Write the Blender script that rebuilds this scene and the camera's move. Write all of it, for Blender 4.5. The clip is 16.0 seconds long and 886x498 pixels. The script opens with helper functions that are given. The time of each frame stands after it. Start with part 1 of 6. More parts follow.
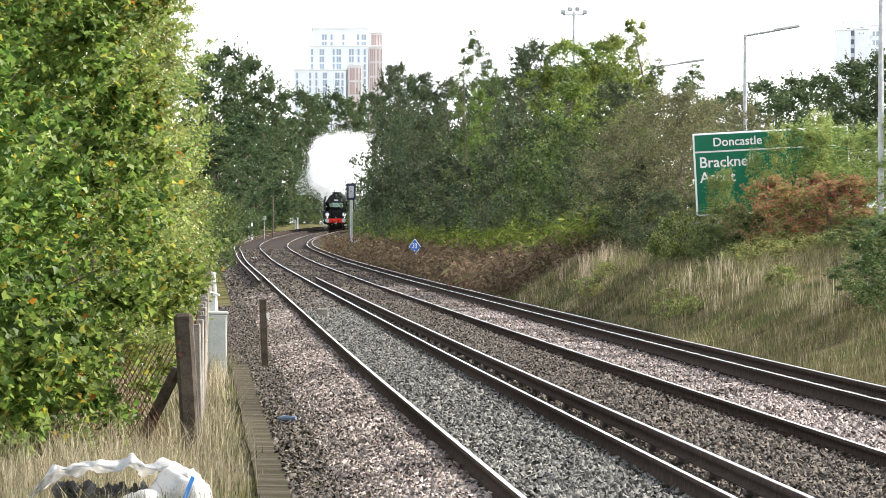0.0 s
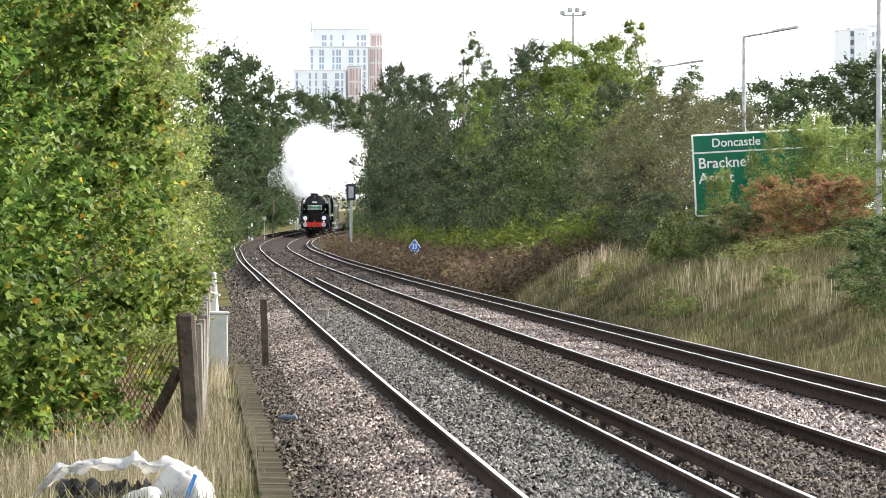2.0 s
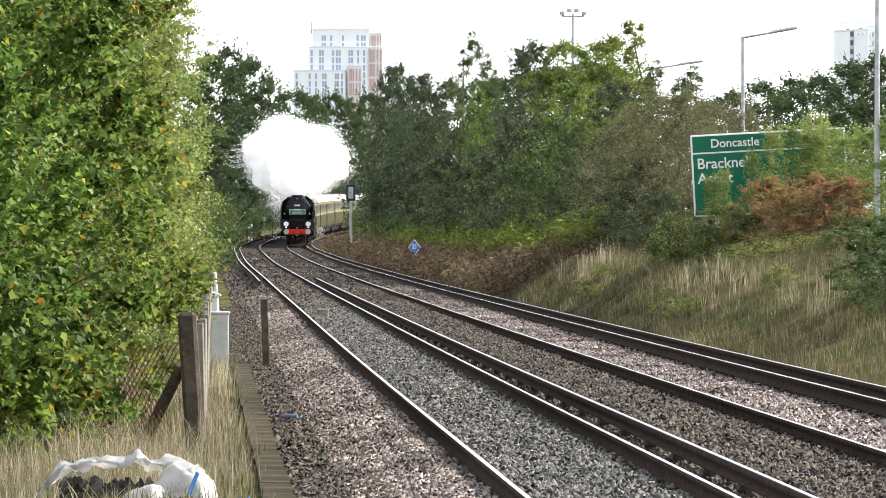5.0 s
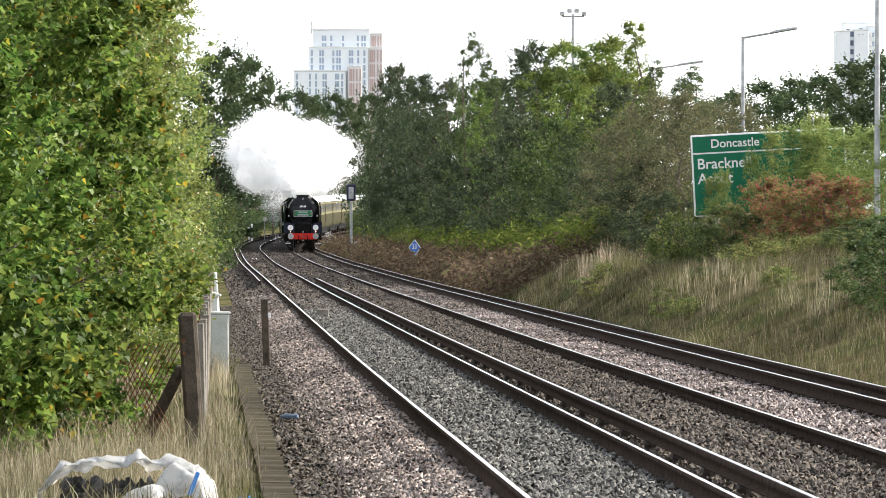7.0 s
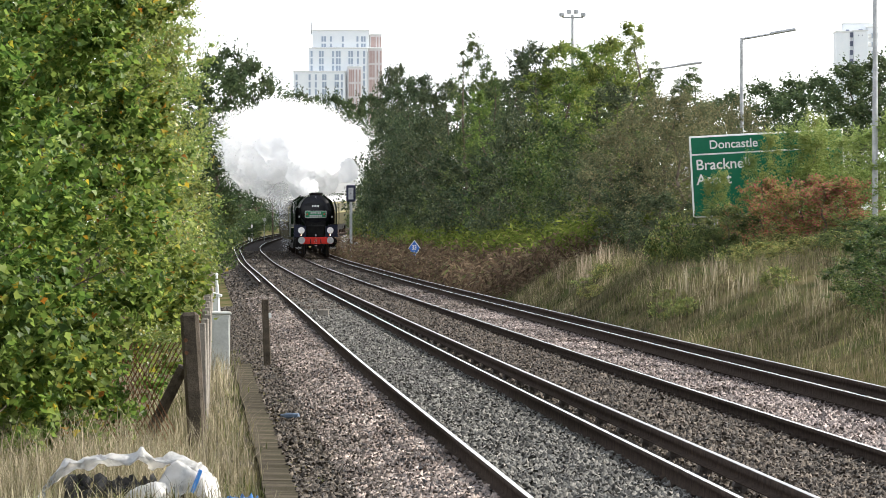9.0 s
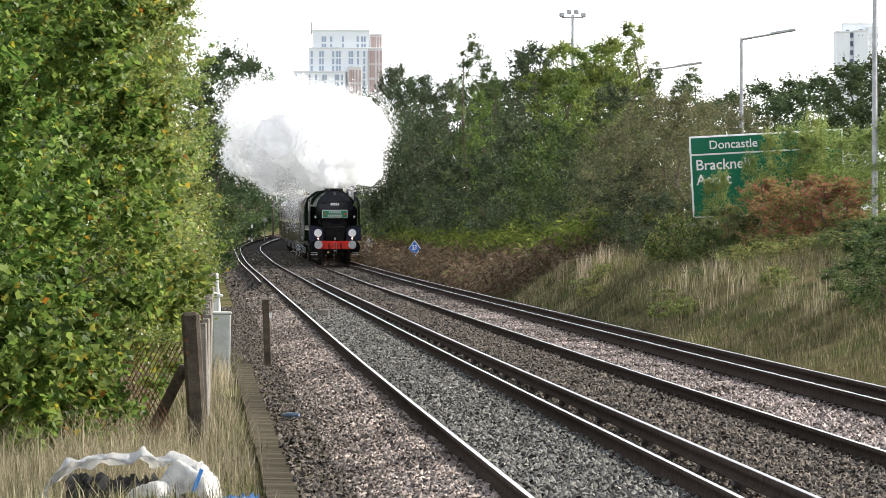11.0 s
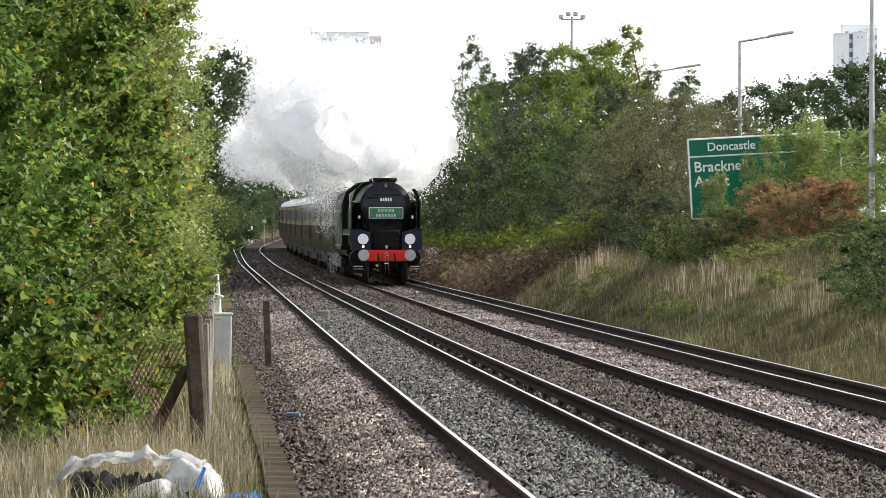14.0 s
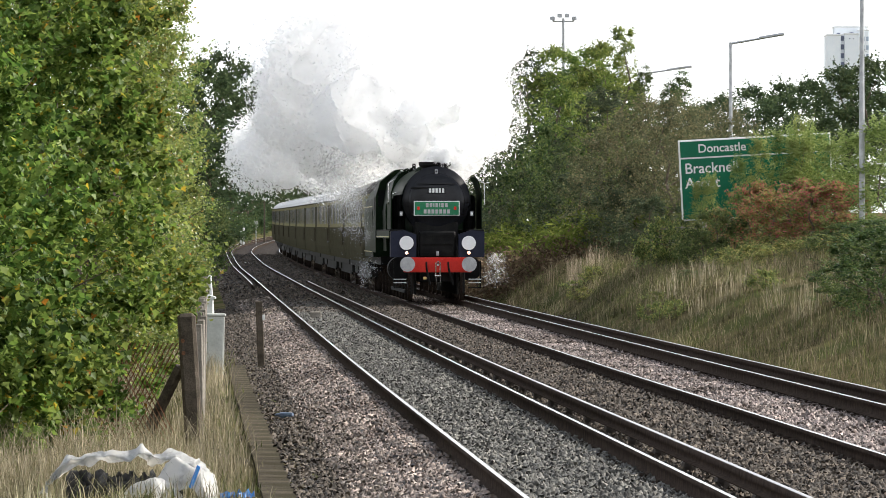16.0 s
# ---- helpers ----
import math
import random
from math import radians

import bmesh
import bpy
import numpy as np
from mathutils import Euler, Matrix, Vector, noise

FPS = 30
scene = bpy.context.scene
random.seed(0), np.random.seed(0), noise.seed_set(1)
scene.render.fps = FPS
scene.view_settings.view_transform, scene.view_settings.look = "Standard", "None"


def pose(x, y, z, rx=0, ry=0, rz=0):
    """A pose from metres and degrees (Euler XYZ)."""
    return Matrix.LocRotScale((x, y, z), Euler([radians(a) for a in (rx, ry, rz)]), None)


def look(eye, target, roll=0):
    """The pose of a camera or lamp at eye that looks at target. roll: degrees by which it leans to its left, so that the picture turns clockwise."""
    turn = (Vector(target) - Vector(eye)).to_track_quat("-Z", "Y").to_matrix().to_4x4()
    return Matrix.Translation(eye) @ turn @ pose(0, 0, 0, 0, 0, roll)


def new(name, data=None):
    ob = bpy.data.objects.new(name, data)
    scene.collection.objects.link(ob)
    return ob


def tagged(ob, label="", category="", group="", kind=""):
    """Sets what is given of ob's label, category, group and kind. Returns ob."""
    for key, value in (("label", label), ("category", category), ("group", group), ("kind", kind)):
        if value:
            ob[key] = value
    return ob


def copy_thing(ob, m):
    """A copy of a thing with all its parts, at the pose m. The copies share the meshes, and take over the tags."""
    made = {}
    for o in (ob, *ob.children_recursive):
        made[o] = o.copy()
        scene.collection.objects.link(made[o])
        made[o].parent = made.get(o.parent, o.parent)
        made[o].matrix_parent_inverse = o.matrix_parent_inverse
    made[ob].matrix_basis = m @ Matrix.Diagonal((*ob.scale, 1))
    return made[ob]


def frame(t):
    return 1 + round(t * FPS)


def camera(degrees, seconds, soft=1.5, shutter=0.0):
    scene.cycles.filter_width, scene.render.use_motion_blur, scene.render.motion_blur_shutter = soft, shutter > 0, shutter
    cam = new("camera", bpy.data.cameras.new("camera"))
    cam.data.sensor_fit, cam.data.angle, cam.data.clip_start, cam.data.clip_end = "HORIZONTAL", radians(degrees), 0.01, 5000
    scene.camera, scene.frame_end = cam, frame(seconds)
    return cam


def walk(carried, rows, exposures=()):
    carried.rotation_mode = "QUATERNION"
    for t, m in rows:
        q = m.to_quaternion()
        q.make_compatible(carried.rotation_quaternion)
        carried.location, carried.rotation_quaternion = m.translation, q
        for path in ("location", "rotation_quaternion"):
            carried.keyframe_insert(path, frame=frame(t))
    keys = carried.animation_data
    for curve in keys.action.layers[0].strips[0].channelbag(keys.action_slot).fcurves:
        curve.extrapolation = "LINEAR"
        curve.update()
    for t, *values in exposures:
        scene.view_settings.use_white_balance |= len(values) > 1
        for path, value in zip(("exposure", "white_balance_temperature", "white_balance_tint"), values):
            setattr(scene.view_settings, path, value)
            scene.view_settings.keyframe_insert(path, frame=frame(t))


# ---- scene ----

# ---------------------------------------------------------------- camera
FOV = 10.54
cam = camera(FOV, 16.0, soft=0.85)
EYE = 1.947
# seconds, metres back along the view, yaw and pitch in degrees
SWAY = [
    (0.0, -1.06, 0.004, -0.318), (0.5, -0.82, 0.001, -0.316), (1.0, -0.71, 0.0, -0.313), (2.0, -0.64, 0.001, -0.312), (3.5, -0.65, -0.002, -0.312),
    (4.0, -0.42, -0.004, -0.311), (6.5, -0.21, 0.0, -0.306), (7.5, -0.22, 0.0, -0.306), (8.0, 0.0, 0.0, -0.303), (8.5, 0.26, -0.006, -0.298),
    (9.0, 0.26, -0.004, -0.298), (11.5, 0.44, -0.002, -0.295), (12.0, 0.50, -0.003, -0.290), (12.5, 0.74, -0.008, -0.287), (13.0, 0.92, -0.011, -0.279),
    (13.5, 0.86, -0.013, -0.291), (14.0, 0.99, -0.009, -0.277), (14.5, 1.18, -0.019, -0.267), (15.0, 1.17, -0.050, -0.273), (15.5, 1.30, -0.071, -0.264),
    (16.0, 1.41, -0.108, -0.261),
]
walk(cam, [(t, pose(0, -back, EYE, 90 + pitch, 0, yaw)) for t, back, yaw, pitch in SWAY],
     exposures=[(0.0, 1.32), (1.5, 1.25), (4.0, 1.13), (7.0, 0.98), (9.0, 0.90), (12.5, 0.83), (16.0, 0.67)])

# ---------------------------------------------------------------- light
SUN_AZ, SUN_EL = 68.0, 32.0          # degrees clockwise from straight ahead, and height
world = bpy.data.worlds.new("sky")
scene.world = world
world.use_nodes = True
_n = world.node_tree.nodes
_sky = _n.new("ShaderNodeTexSky")
_sky.sky_type, _sky.sun_disc = "NISHITA", False
_sky.sun_elevation, _sky.sun_rotation = radians(SUN_EL), radians(SUN_AZ)
_sky.dust_density, _sky.air_density, _sky.ozone_density = 0.8, 1.0, 1.2
_coord, _map, _cl, _rp, _mx = (_n.new("ShaderNodeTexCoord"), _n.new("ShaderNodeMapping"), _n.new("ShaderNodeTexNoise"),
                               _n.new("ShaderNodeValToRGB"), _n.new("ShaderNodeMixRGB"))
_map.inputs["Scale"].default_value = (3.0, 3.0, 14.0)
_cl.inputs["Scale"].default_value, _cl.inputs["Detail"].default_value = 1.3, 6
_rp.color_ramp.elements[0].position, _rp.color_ramp.elements[1].position = 0.27, 0.40
_mx.inputs["Color2"].default_value = (14, 14.3, 14.8, 1)
_ln = world.node_tree.links.new
_ln(_coord.outputs["Generated"], _map.inputs["Vector"])
_ln(_map.outputs["Vector"], _cl.inputs["Vector"])
_ln(_cl.outputs["Fac"], _rp.inputs["Fac"])
_sep, _low, _both = _n.new("ShaderNodeSeparateXYZ"), _n.new("ShaderNodeMapRange"), _n.new("ShaderNodeMath")
_low.inputs["From Min"].default_value, _low.inputs["From Max"].default_value = 0.10, 0.55
_low.inputs["To Min"].default_value, _low.inputs["To Max"].default_value = 1.0, 0.32
_both.operation = "MULTIPLY"
_ln(_coord.outputs["Generated"], _sep.inputs[0])
_ln(_sep.outputs["Z"], _low.inputs["Value"])
_ln(_low.outputs["Result"], _both.inputs[0])
_ln(_rp.outputs["Color"], _both.inputs[1])
_ln(_both.outputs[0], _mx.inputs["Fac"])
_ln(_sky.outputs["Color"], _mx.inputs["Color1"])
_ln(_mx.outputs["Color"], _n["Background"].inputs["Color"])
_n["Background"].inputs["Strength"].default_value = 0.085
_sun = bpy.data.lights.new("sun", "SUN")
_sun.energy, _sun.angle, _sun.color = 4.8, radians(0.6), (1.0, 0.945, 0.86)
_a, _e = radians(SUN_AZ), radians(SUN_EL)
new("sun", _sun).matrix_world = look((0, 0, 60), Vector((0, 0, 60)) - Vector((math.sin(_a) * math.cos(_e), math.cos(_a) * math.cos(_e), math.sin(_e))))


# ---------------------------------------------------------------- materials
def nodes_of(name):
    m = bpy.data.materials.new(name)
    m.use_nodes = True
    nt = m.node_tree
    return m, nt, nt.nodes["Principled BSDF"], nt.links.new


def rough_mat(name, c1, c2, scale=4.0, rough=0.8, metal=0.0, bump=0.3, fine=40.0, spread=0.0, coords="Object", spec=0.2, c3=None, c3_scale=0.6):
    """Two-scale mottled surface. spread: value change from piece to piece."""
    m, nt, b, ln = nodes_of(name)
    tc = nt.nodes.new("ShaderNodeTexCoord")
    n1, n2 = nt.nodes.new("ShaderNodeTexNoise"), nt.nodes.new("ShaderNodeTexNoise")
    n1.inputs["Scale"].default_value, n1.inputs["Detail"].default_value = scale, 6
    n2.inputs["Scale"].default_value, n2.inputs["Detail"].default_value = fine, 4
    for n in (n1, n2):
        ln(tc.outputs[coords], n.inputs["Vector"])
    add = nt.nodes.new("ShaderNodeMath")
    add.operation = "MULTIPLY_ADD"
    add.inputs[1].default_value, add.inputs[2].default_value = 0.45, 0.0
    ln(n2.outputs["Fac"], add.inputs[0])
    ln(n1.outputs["Fac"], add.inputs[2])
    ramp = nt.nodes.new("ShaderNodeValToRGB")
    ramp.color_ramp.elements[0].position, ramp.color_ramp.elements[1].position = 0.5, 0.95
    ramp.color_ramp.elements[0].color, ramp.color_ramp.elements[1].color = (*c1, 1), (*c2, 1)
    ln(add.outputs[0], ramp.inputs["Fac"])
    out = ramp.outputs["Color"]
    if c3:
        n3 = nt.nodes.new("ShaderNodeTexNoise")
        n3.inputs["Scale"].default_value = c3_scale
        ln(tc.outputs[coords], n3.inputs["Vector"])
        r3 = nt.nodes.new("ShaderNodeValToRGB")
        r3.color_ramp.elements[0].position, r3.color_ramp.elements[1].position = 0.45, 0.6
        ln(n3.outputs["Fac"], r3.inputs["Fac"])
        mix = nt.nodes.new("ShaderNodeMixRGB")
        ln(r3.outputs["Color"], mix.inputs["Fac"])
        ln(out, mix.inputs["Color1"])
        mix.inputs["Color2"].default_value = (*c3, 1)
        out = mix.outputs["Color"]
    if spread:
        hsv = nt.nodes.new("ShaderNodeHueSaturation")
        info, geo = nt.nodes.new("ShaderNodeObjectInfo"), nt.nodes.new("ShaderNodeNewGeometry")
        s = nt.nodes.new("ShaderNodeMath")
        ln(info.outputs["Random"], s.inputs[0])
        ln(geo.outputs["Random Per Island"], s.inputs[1])
        fr = nt.nodes.new("ShaderNodeMath")
        fr.operation = "FRACT"
        ln(s.outputs[0], fr.inputs[0])
        mr = nt.nodes.new("ShaderNodeMapRange")
        mr.inputs["To Min"].default_value, mr.inputs["To Max"].default_value = 1 - spread, 1 + spread
        ln(fr.outputs[0], mr.inputs["Value"])
        ln(mr.outputs["Result"], hsv.inputs["Value"])
        ln(out, hsv.inputs["Color"])
        out = hsv.outputs["Color"]
    ln(out, b.inputs["Base Color"])
    b.inputs["Roughness"].default_value, b.inputs["Metallic"].default_value = rough, metal
    b.inputs["Specular IOR Level"].default_value = spec
    if bump:
        bp = nt.nodes.new("ShaderNodeBump")
        bp.inputs["Strength"].default_value, bp.inputs["Distance"].default_value = bump, 0.02
        ln(n2.outputs["Fac"], bp.inputs["Height"])
        ln(bp.outputs["Normal"], b.inputs["Normal"])
    return m


def leaf_mat(name, colours, through_light=0.35, rough=0.5, spec=0.3, patch=0.0):
    """Leaves whose colour runs over a ramp from leaf to leaf, with light passing through."""
    m, nt, b, ln = nodes_of(name)
    geo, info = nt.nodes.new("ShaderNodeNewGeometry"), nt.nodes.new("ShaderNodeObjectInfo")
    ramp = nt.nodes.new("ShaderNodeValToRGB")
    els = ramp.color_ramp.elements
    for i, (pos, c) in enumerate(colours):
        e = els[i] if i < 2 else els.new(pos)
        e.position, e.color = pos, (*c, 1)
    ln(geo.outputs["Random Per Island"], ramp.inputs["Fac"])
    hsv = nt.nodes.new("ShaderNodeHueSaturation")
    tc, nz = nt.nodes.new("ShaderNodeTexCoord"), nt.nodes.new("ShaderNodeTexNoise")
    nz.inputs["Scale"].default_value = 0.8
    ln(tc.outputs["Object"], nz.inputs["Vector"])
    mr = nt.nodes.new("ShaderNodeMapRange")
    mr.inputs["From Min"].default_value, mr.inputs["From Max"].default_value = 0.3, 0.7
    mr.inputs["To Min"].default_value, mr.inputs["To Max"].default_value = 0.7 - patch, 1.3 + patch
    ln(nz.outputs["Fac"], mr.inputs["Value"])
    ln(mr.outputs["Result"], hsv.inputs["Value"])
    mh = nt.nodes.new("ShaderNodeMapRange")
    mh.inputs["To Min"].default_value, mh.inputs["To Max"].default_value = 0.485, 0.52
    ln(info.outputs["Random"], mh.inputs["Value"])
    ln(mh.outputs["Result"], hsv.inputs["Hue"])
    ln(ramp.outputs["Color"], hsv.inputs["Color"])
    ln(hsv.outputs["Color"], b.inputs["Base Color"])
    b.inputs["Roughness"].default_value, b.inputs["Specular IOR Level"].default_value = rough, spec
    tr, mix = nt.nodes.new("ShaderNodeBsdfTranslucent"), nt.nodes.new("ShaderNodeMixShader")
    ln(hsv.outputs["Color"], tr.inputs["Color"])
    mix.inputs["Fac"].default_value = through_light
    ln(b.outputs["BSDF"], mix.inputs[1])
    ln(tr.outputs["BSDF"], mix.inputs[2])
    ln(mix.outputs["Shader"], nt.nodes["Material Output"].inputs["Surface"])
    return m


def plain(name, c, rough=0.5, metal=0.0, glow=0.0, spec=0.5):
    m, nt, b, ln = nodes_of(name)
    b.inputs["Base Color"].default_value = (*c, 1)
    b.inputs["Roughness"].default_value, b.inputs["Metallic"].default_value = rough, metal
    b.inputs["Specular IOR Level"].default_value = spec
    if glow:
        b.inputs["Emission Color"].default_value, b.inputs["Emission Strength"].default_value = (*c, 1), glow
    return m


M = {}
M["ground"] = rough_mat("earth_and_dry_grass", (0.065, 0.056, 0.028), (0.16, 0.135, 0.072), 1.2, 0.95, fine=14, spec=0.0, c3=(0.062, 0.070, 0.028), c3_scale=0.25)
# Bed colour is near black: the shade between stones is painted in.
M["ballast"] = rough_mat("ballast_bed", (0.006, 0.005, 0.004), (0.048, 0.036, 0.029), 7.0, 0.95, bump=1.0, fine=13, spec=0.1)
M["stone_pink"] = rough_mat("pinkish_ballast", (0.105, 0.081, 0.066), (0.285, 0.227, 0.190), 3.0, 0.5, bump=0.2, spread=0.95, spec=0.5, c3=(0.090, 0.066, 0.052), c3_scale=0.22)
# Lighter copy of the pink stones, with sunlight on the far track coloured in.
M["stone_sunlit"] = rough_mat("sunlit_pale_ballast", (0.125, 0.099, 0.088), (0.32, 0.263, 0.238), 3.0, 0.6, bump=0.2, spread=0.8, spec=0.35, c3=(0.09, 0.068, 0.056), c3_scale=0.35)
M["stone_grey"] = rough_mat("grey_ballast", (0.052, 0.050, 0.044), (0.142, 0.136, 0.119), 3.0, 0.65, bump=0.2, spread=0.8, spec=0.3)
M["stone_brown"] = rough_mat("brown_ballast", (0.034, 0.027, 0.020), (0.102, 0.082, 0.063), 3.0, 0.7, bump=0.2, spread=0.85, spec=0.3)
M["rail_side"] = rough_mat("rusty_rail_steel", (0.026, 0.020, 0.017), (0.066, 0.048, 0.038), 9, 0.95, 0.0, 0.4, spec=0.02)
M["rail_top"] = rough_mat("polished_rail_head", (0.55, 0.55, 0.55), (0.75, 0.74, 0.72), 20, 0.22, 1.0, 0.05)
M["third_top"] = rough_mat("worn_conductor_rail_head", (0.30, 0.29, 0.29), (0.5, 0.48, 0.47), 20, 0.35, 1.0, 0.05)
M["sleeper"] = rough_mat("weathered_concrete_sleeper", (0.07, 0.055, 0.045), (0.14, 0.115, 0.10), 5, 0.95, spread=0.2, spec=0.05)
M["clip"] = rough_mat("rusty_clip", (0.016, 0.013, 0.011), (0.045, 0.034, 0.028), 30, 0.9, 0.0, spec=0.0)
M["insulator"] = rough_mat("glazed_insulator", (0.03, 0.024, 0.02), (0.085, 0.07, 0.06), 12, 0.6, bump=0.05)
M["concrete"] = rough_mat("stained_concrete", (0.040, 0.034, 0.025), (0.110, 0.092, 0.070), 4, 0.95, bump=0.6, spec=0.02, spread=0.25, c3=(0.046, 0.041, 0.026), c3_scale=1.6)
M["post_concrete"] = rough_mat("pale_weathered_concrete", (0.17, 0.15, 0.125), (0.34, 0.31, 0.265), 5, 0.9, spread=0.2)
M["bark"] = rough_mat("bark", (0.07, 0.055, 0.04), (0.17, 0.14, 0.11), 6, 0.95, bump=0.6)
M["old_wood"] = rough_mat("weathered_timber", (0.045, 0.036, 0.026), (0.13, 0.105, 0.08), 7, 0.9, bump=0.5, fine=60)
M["rust_wire"] = rough_mat("rusty_wire", (0.13, 0.06, 0.03), (0.25, 0.12, 0.07), 20, 0.8, 0.3)
M["grey_paint"] = rough_mat("faded_grey_paint", (0.40, 0.41, 0.38), (0.55, 0.56, 0.52), 5, 0.6, bump=0.05)
M["white_paint"] = rough_mat("white_paint", (0.68, 0.69, 0.68), (0.82, 0.82, 0.80), 4, 0.5, bump=0.05)
M["galv"] = rough_mat("galvanised_steel", (0.32, 0.33, 0.34), (0.48, 0.49, 0.50), 8, 0.5, 0.7, 0.05)
M["black"] = rough_mat("black_gloss_enamel", (0.006, 0.006, 0.008), (0.014, 0.015, 0.018), 3, 0.22, bump=0.03, spec=0.22)
M["soot"] = rough_mat("sooty_black", (0.005, 0.005, 0.005), (0.016, 0.015, 0.014), 5, 0.7, bump=0.1, spec=0.12)
M["loco_green"] = rough_mat("brunswick_green_enamel", (0.006, 0.012, 0.007), (0.011, 0.020, 0.010), 3, 0.4, bump=0.02, spec=0.015)
M["lining"] = plain("straw_lining", (0.45, 0.40, 0.16), 0.4)
M["red"] = rough_mat("buffer_beam_red", (0.55, 0.018, 0.012), (0.70, 0.035, 0.02), 4, 0.4, bump=0.03)
M["silver"] = rough_mat("dull_silver", (0.34, 0.34, 0.35), (0.50, 0.50, 0.50), 6, 0.45, 0.6, 0.05)
M["brass"] = rough_mat("brass", (0.5, 0.38, 0.14), (0.7, 0.55, 0.24), 10, 0.3, 1.0, 0.03)
M["chrome"] = plain("bright_steel", (0.62, 0.62, 0.62), 0.25, 1.0)
M["headboard"] = rough_mat("headboard_green", (0.02, 0.17, 0.075), (0.03, 0.21, 0.10), 5, 0.45, bump=0.02)
M["lamp_glow"] = plain("lit_lamp", (1.0, 0.45, 0.28), 0.4, glow=7.0)
# Umber turned olive and lightened: yellowish light is put into the paint colour.
M["umber"] = rough_mat("umber_paint_in_yellow_light", (0.056, 0.053, 0.034), (0.090, 0.084, 0.056), 3, 0.6, bump=0.02, spec=0.0)
# Cream darkened to olive: shade on the coach sides is put into the colour.
M["cream"] = rough_mat("shaded_cream_coach_paint", (0.19, 0.175, 0.10), (0.26, 0.24, 0.14), 3, 0.6, bump=0.02, spec=0.0)
M["roof_light"] = rough_mat("pale_grey_coach_roof", (0.40, 0.40, 0.40), (0.60, 0.60, 0.59), 2, 0.5, bump=0.05)
M["roof_dark"] = rough_mat("dark_grey_coach_roof", (0.05, 0.05, 0.05), (0.11, 0.105, 0.10), 2, 0.5, bump=0.05)
M["glass_dark"] = plain("dark_window_glass", (0.010, 0.011, 0.011), 0.3, 0.0, spec=0.01)


# ---------------------------------------------------------------- mesh helpers
def fast_mesh(name, verts, faces, mats, midx=None, smooth=False):
    """verts (n,3), faces (m,k) arrays."""
    me = bpy.data.meshes.new(name)
    verts, faces = np.asarray(verts, np.float32), np.asarray(faces, np.int32)
    m, k = faces.shape
    me.vertices.add(len(verts))
    me.vertices.foreach_set("co", verts.ravel())
    me.loops.add(m * k)
    me.loops.foreach_set("vertex_index", faces.ravel())
    me.polygons.add(m)
    me.polygons.foreach_set("loop_start", np.arange(m, dtype=np.int32) * k)
    if smooth:
        me.polygons.foreach_set("use_smooth", np.ones(m, bool))
    for mt in mats if isinstance(mats, (list, tuple)) else [mats]:
        me.materials.append(mt)
    if midx is not None:
        me.polygons.foreach_set("material_index", np.asarray(midx, np.int32))
    me.update(calc_edges=True)
    return me


def thing(name, label, category, m=None, group="", kind=""):
    ob = new(name)
    ob.empty_display_size = 0.2
    if m is not None:
        ob.matrix_world = m
    return tagged(ob, label, category, group, kind)


def hang(name, me, parent=None, label="", m=None):
    ob = new(name, me)
    if parent is not None:
        ob.parent = parent
    if m is not None:
        ob.matrix_basis = m
    return tagged(ob, label)


def part(name, bm, material, parent=None, label="", m=None, smooth=False):
    me = bpy.data.meshes.new(name)
    if smooth:
        for f in bm.faces:
            f.smooth = True
    bm.to_mesh(me)
    bm.free()
    for mt in material if isinstance(material, (list, tuple)) else [material]:
        me.materials.append(mt)
    return hang(name, me, parent, label, m)


def box(w, d, h, at=(0, 0, 0), bevel=0.0, bm=None, rot=None):
    """A box centred at (x, y) with its foot at z."""
    bm = bm or bmesh.new()
    t = bmesh.new()
    bmesh.ops.create_cube(t, size=1, matrix=Matrix.Diagonal((w, d, h, 1)))
    if bevel:
        bmesh.ops.bevel(t, geom=t.edges[:], offset=bevel, segments=1, affect="EDGES")
    mt = Matrix.Translation((at[0], at[1], at[2] + h / 2)) @ (rot or Matrix())
    bmesh.ops.transform(t, matrix=mt, verts=t.verts)
    me = bpy.data.meshes.new("tmp")
    t.to_mesh(me)
    t.free()
    bm.from_mesh(me)
    bpy.data.meshes.remove(me)
    return bm


def rod(a, b, r1, r2=None, seg=10, bm=None, caps=True):
    bm = bm or bmesh.new()
    a, b = Vector(a), Vector(b)
    d = b - a
    m = Matrix.Translation((a + b) / 2) @ d.to_track_quat("Z", "Y").to_matrix().to_4x4()
    bmesh.ops.create_cone(bm, cap_ends=caps, segments=seg, radius1=r1, radius2=r1 if r2 is None else r2, depth=d.length, matrix=m)
    return bm


def prism(profile, y0, y1, bm=None):
    """An (x, z) outline drawn out along y, with caps."""
    bm = bm or bmesh.new()
    a = [bm.verts.new((x, y0, z)) for x, z in profile]
    b = [bm.verts.new((x, y1, z)) for x, z in profile]
    n = len(profile)
    for i in range(n):
        bm.faces.new((a[i], b[i], b[(i + 1) % n], a[(i + 1) % n]))
    bm.faces.new(a)
    bm.faces.new(b[::-1])
    bmesh.ops.recalc_face_normals(bm, faces=bm.faces)
    return bm


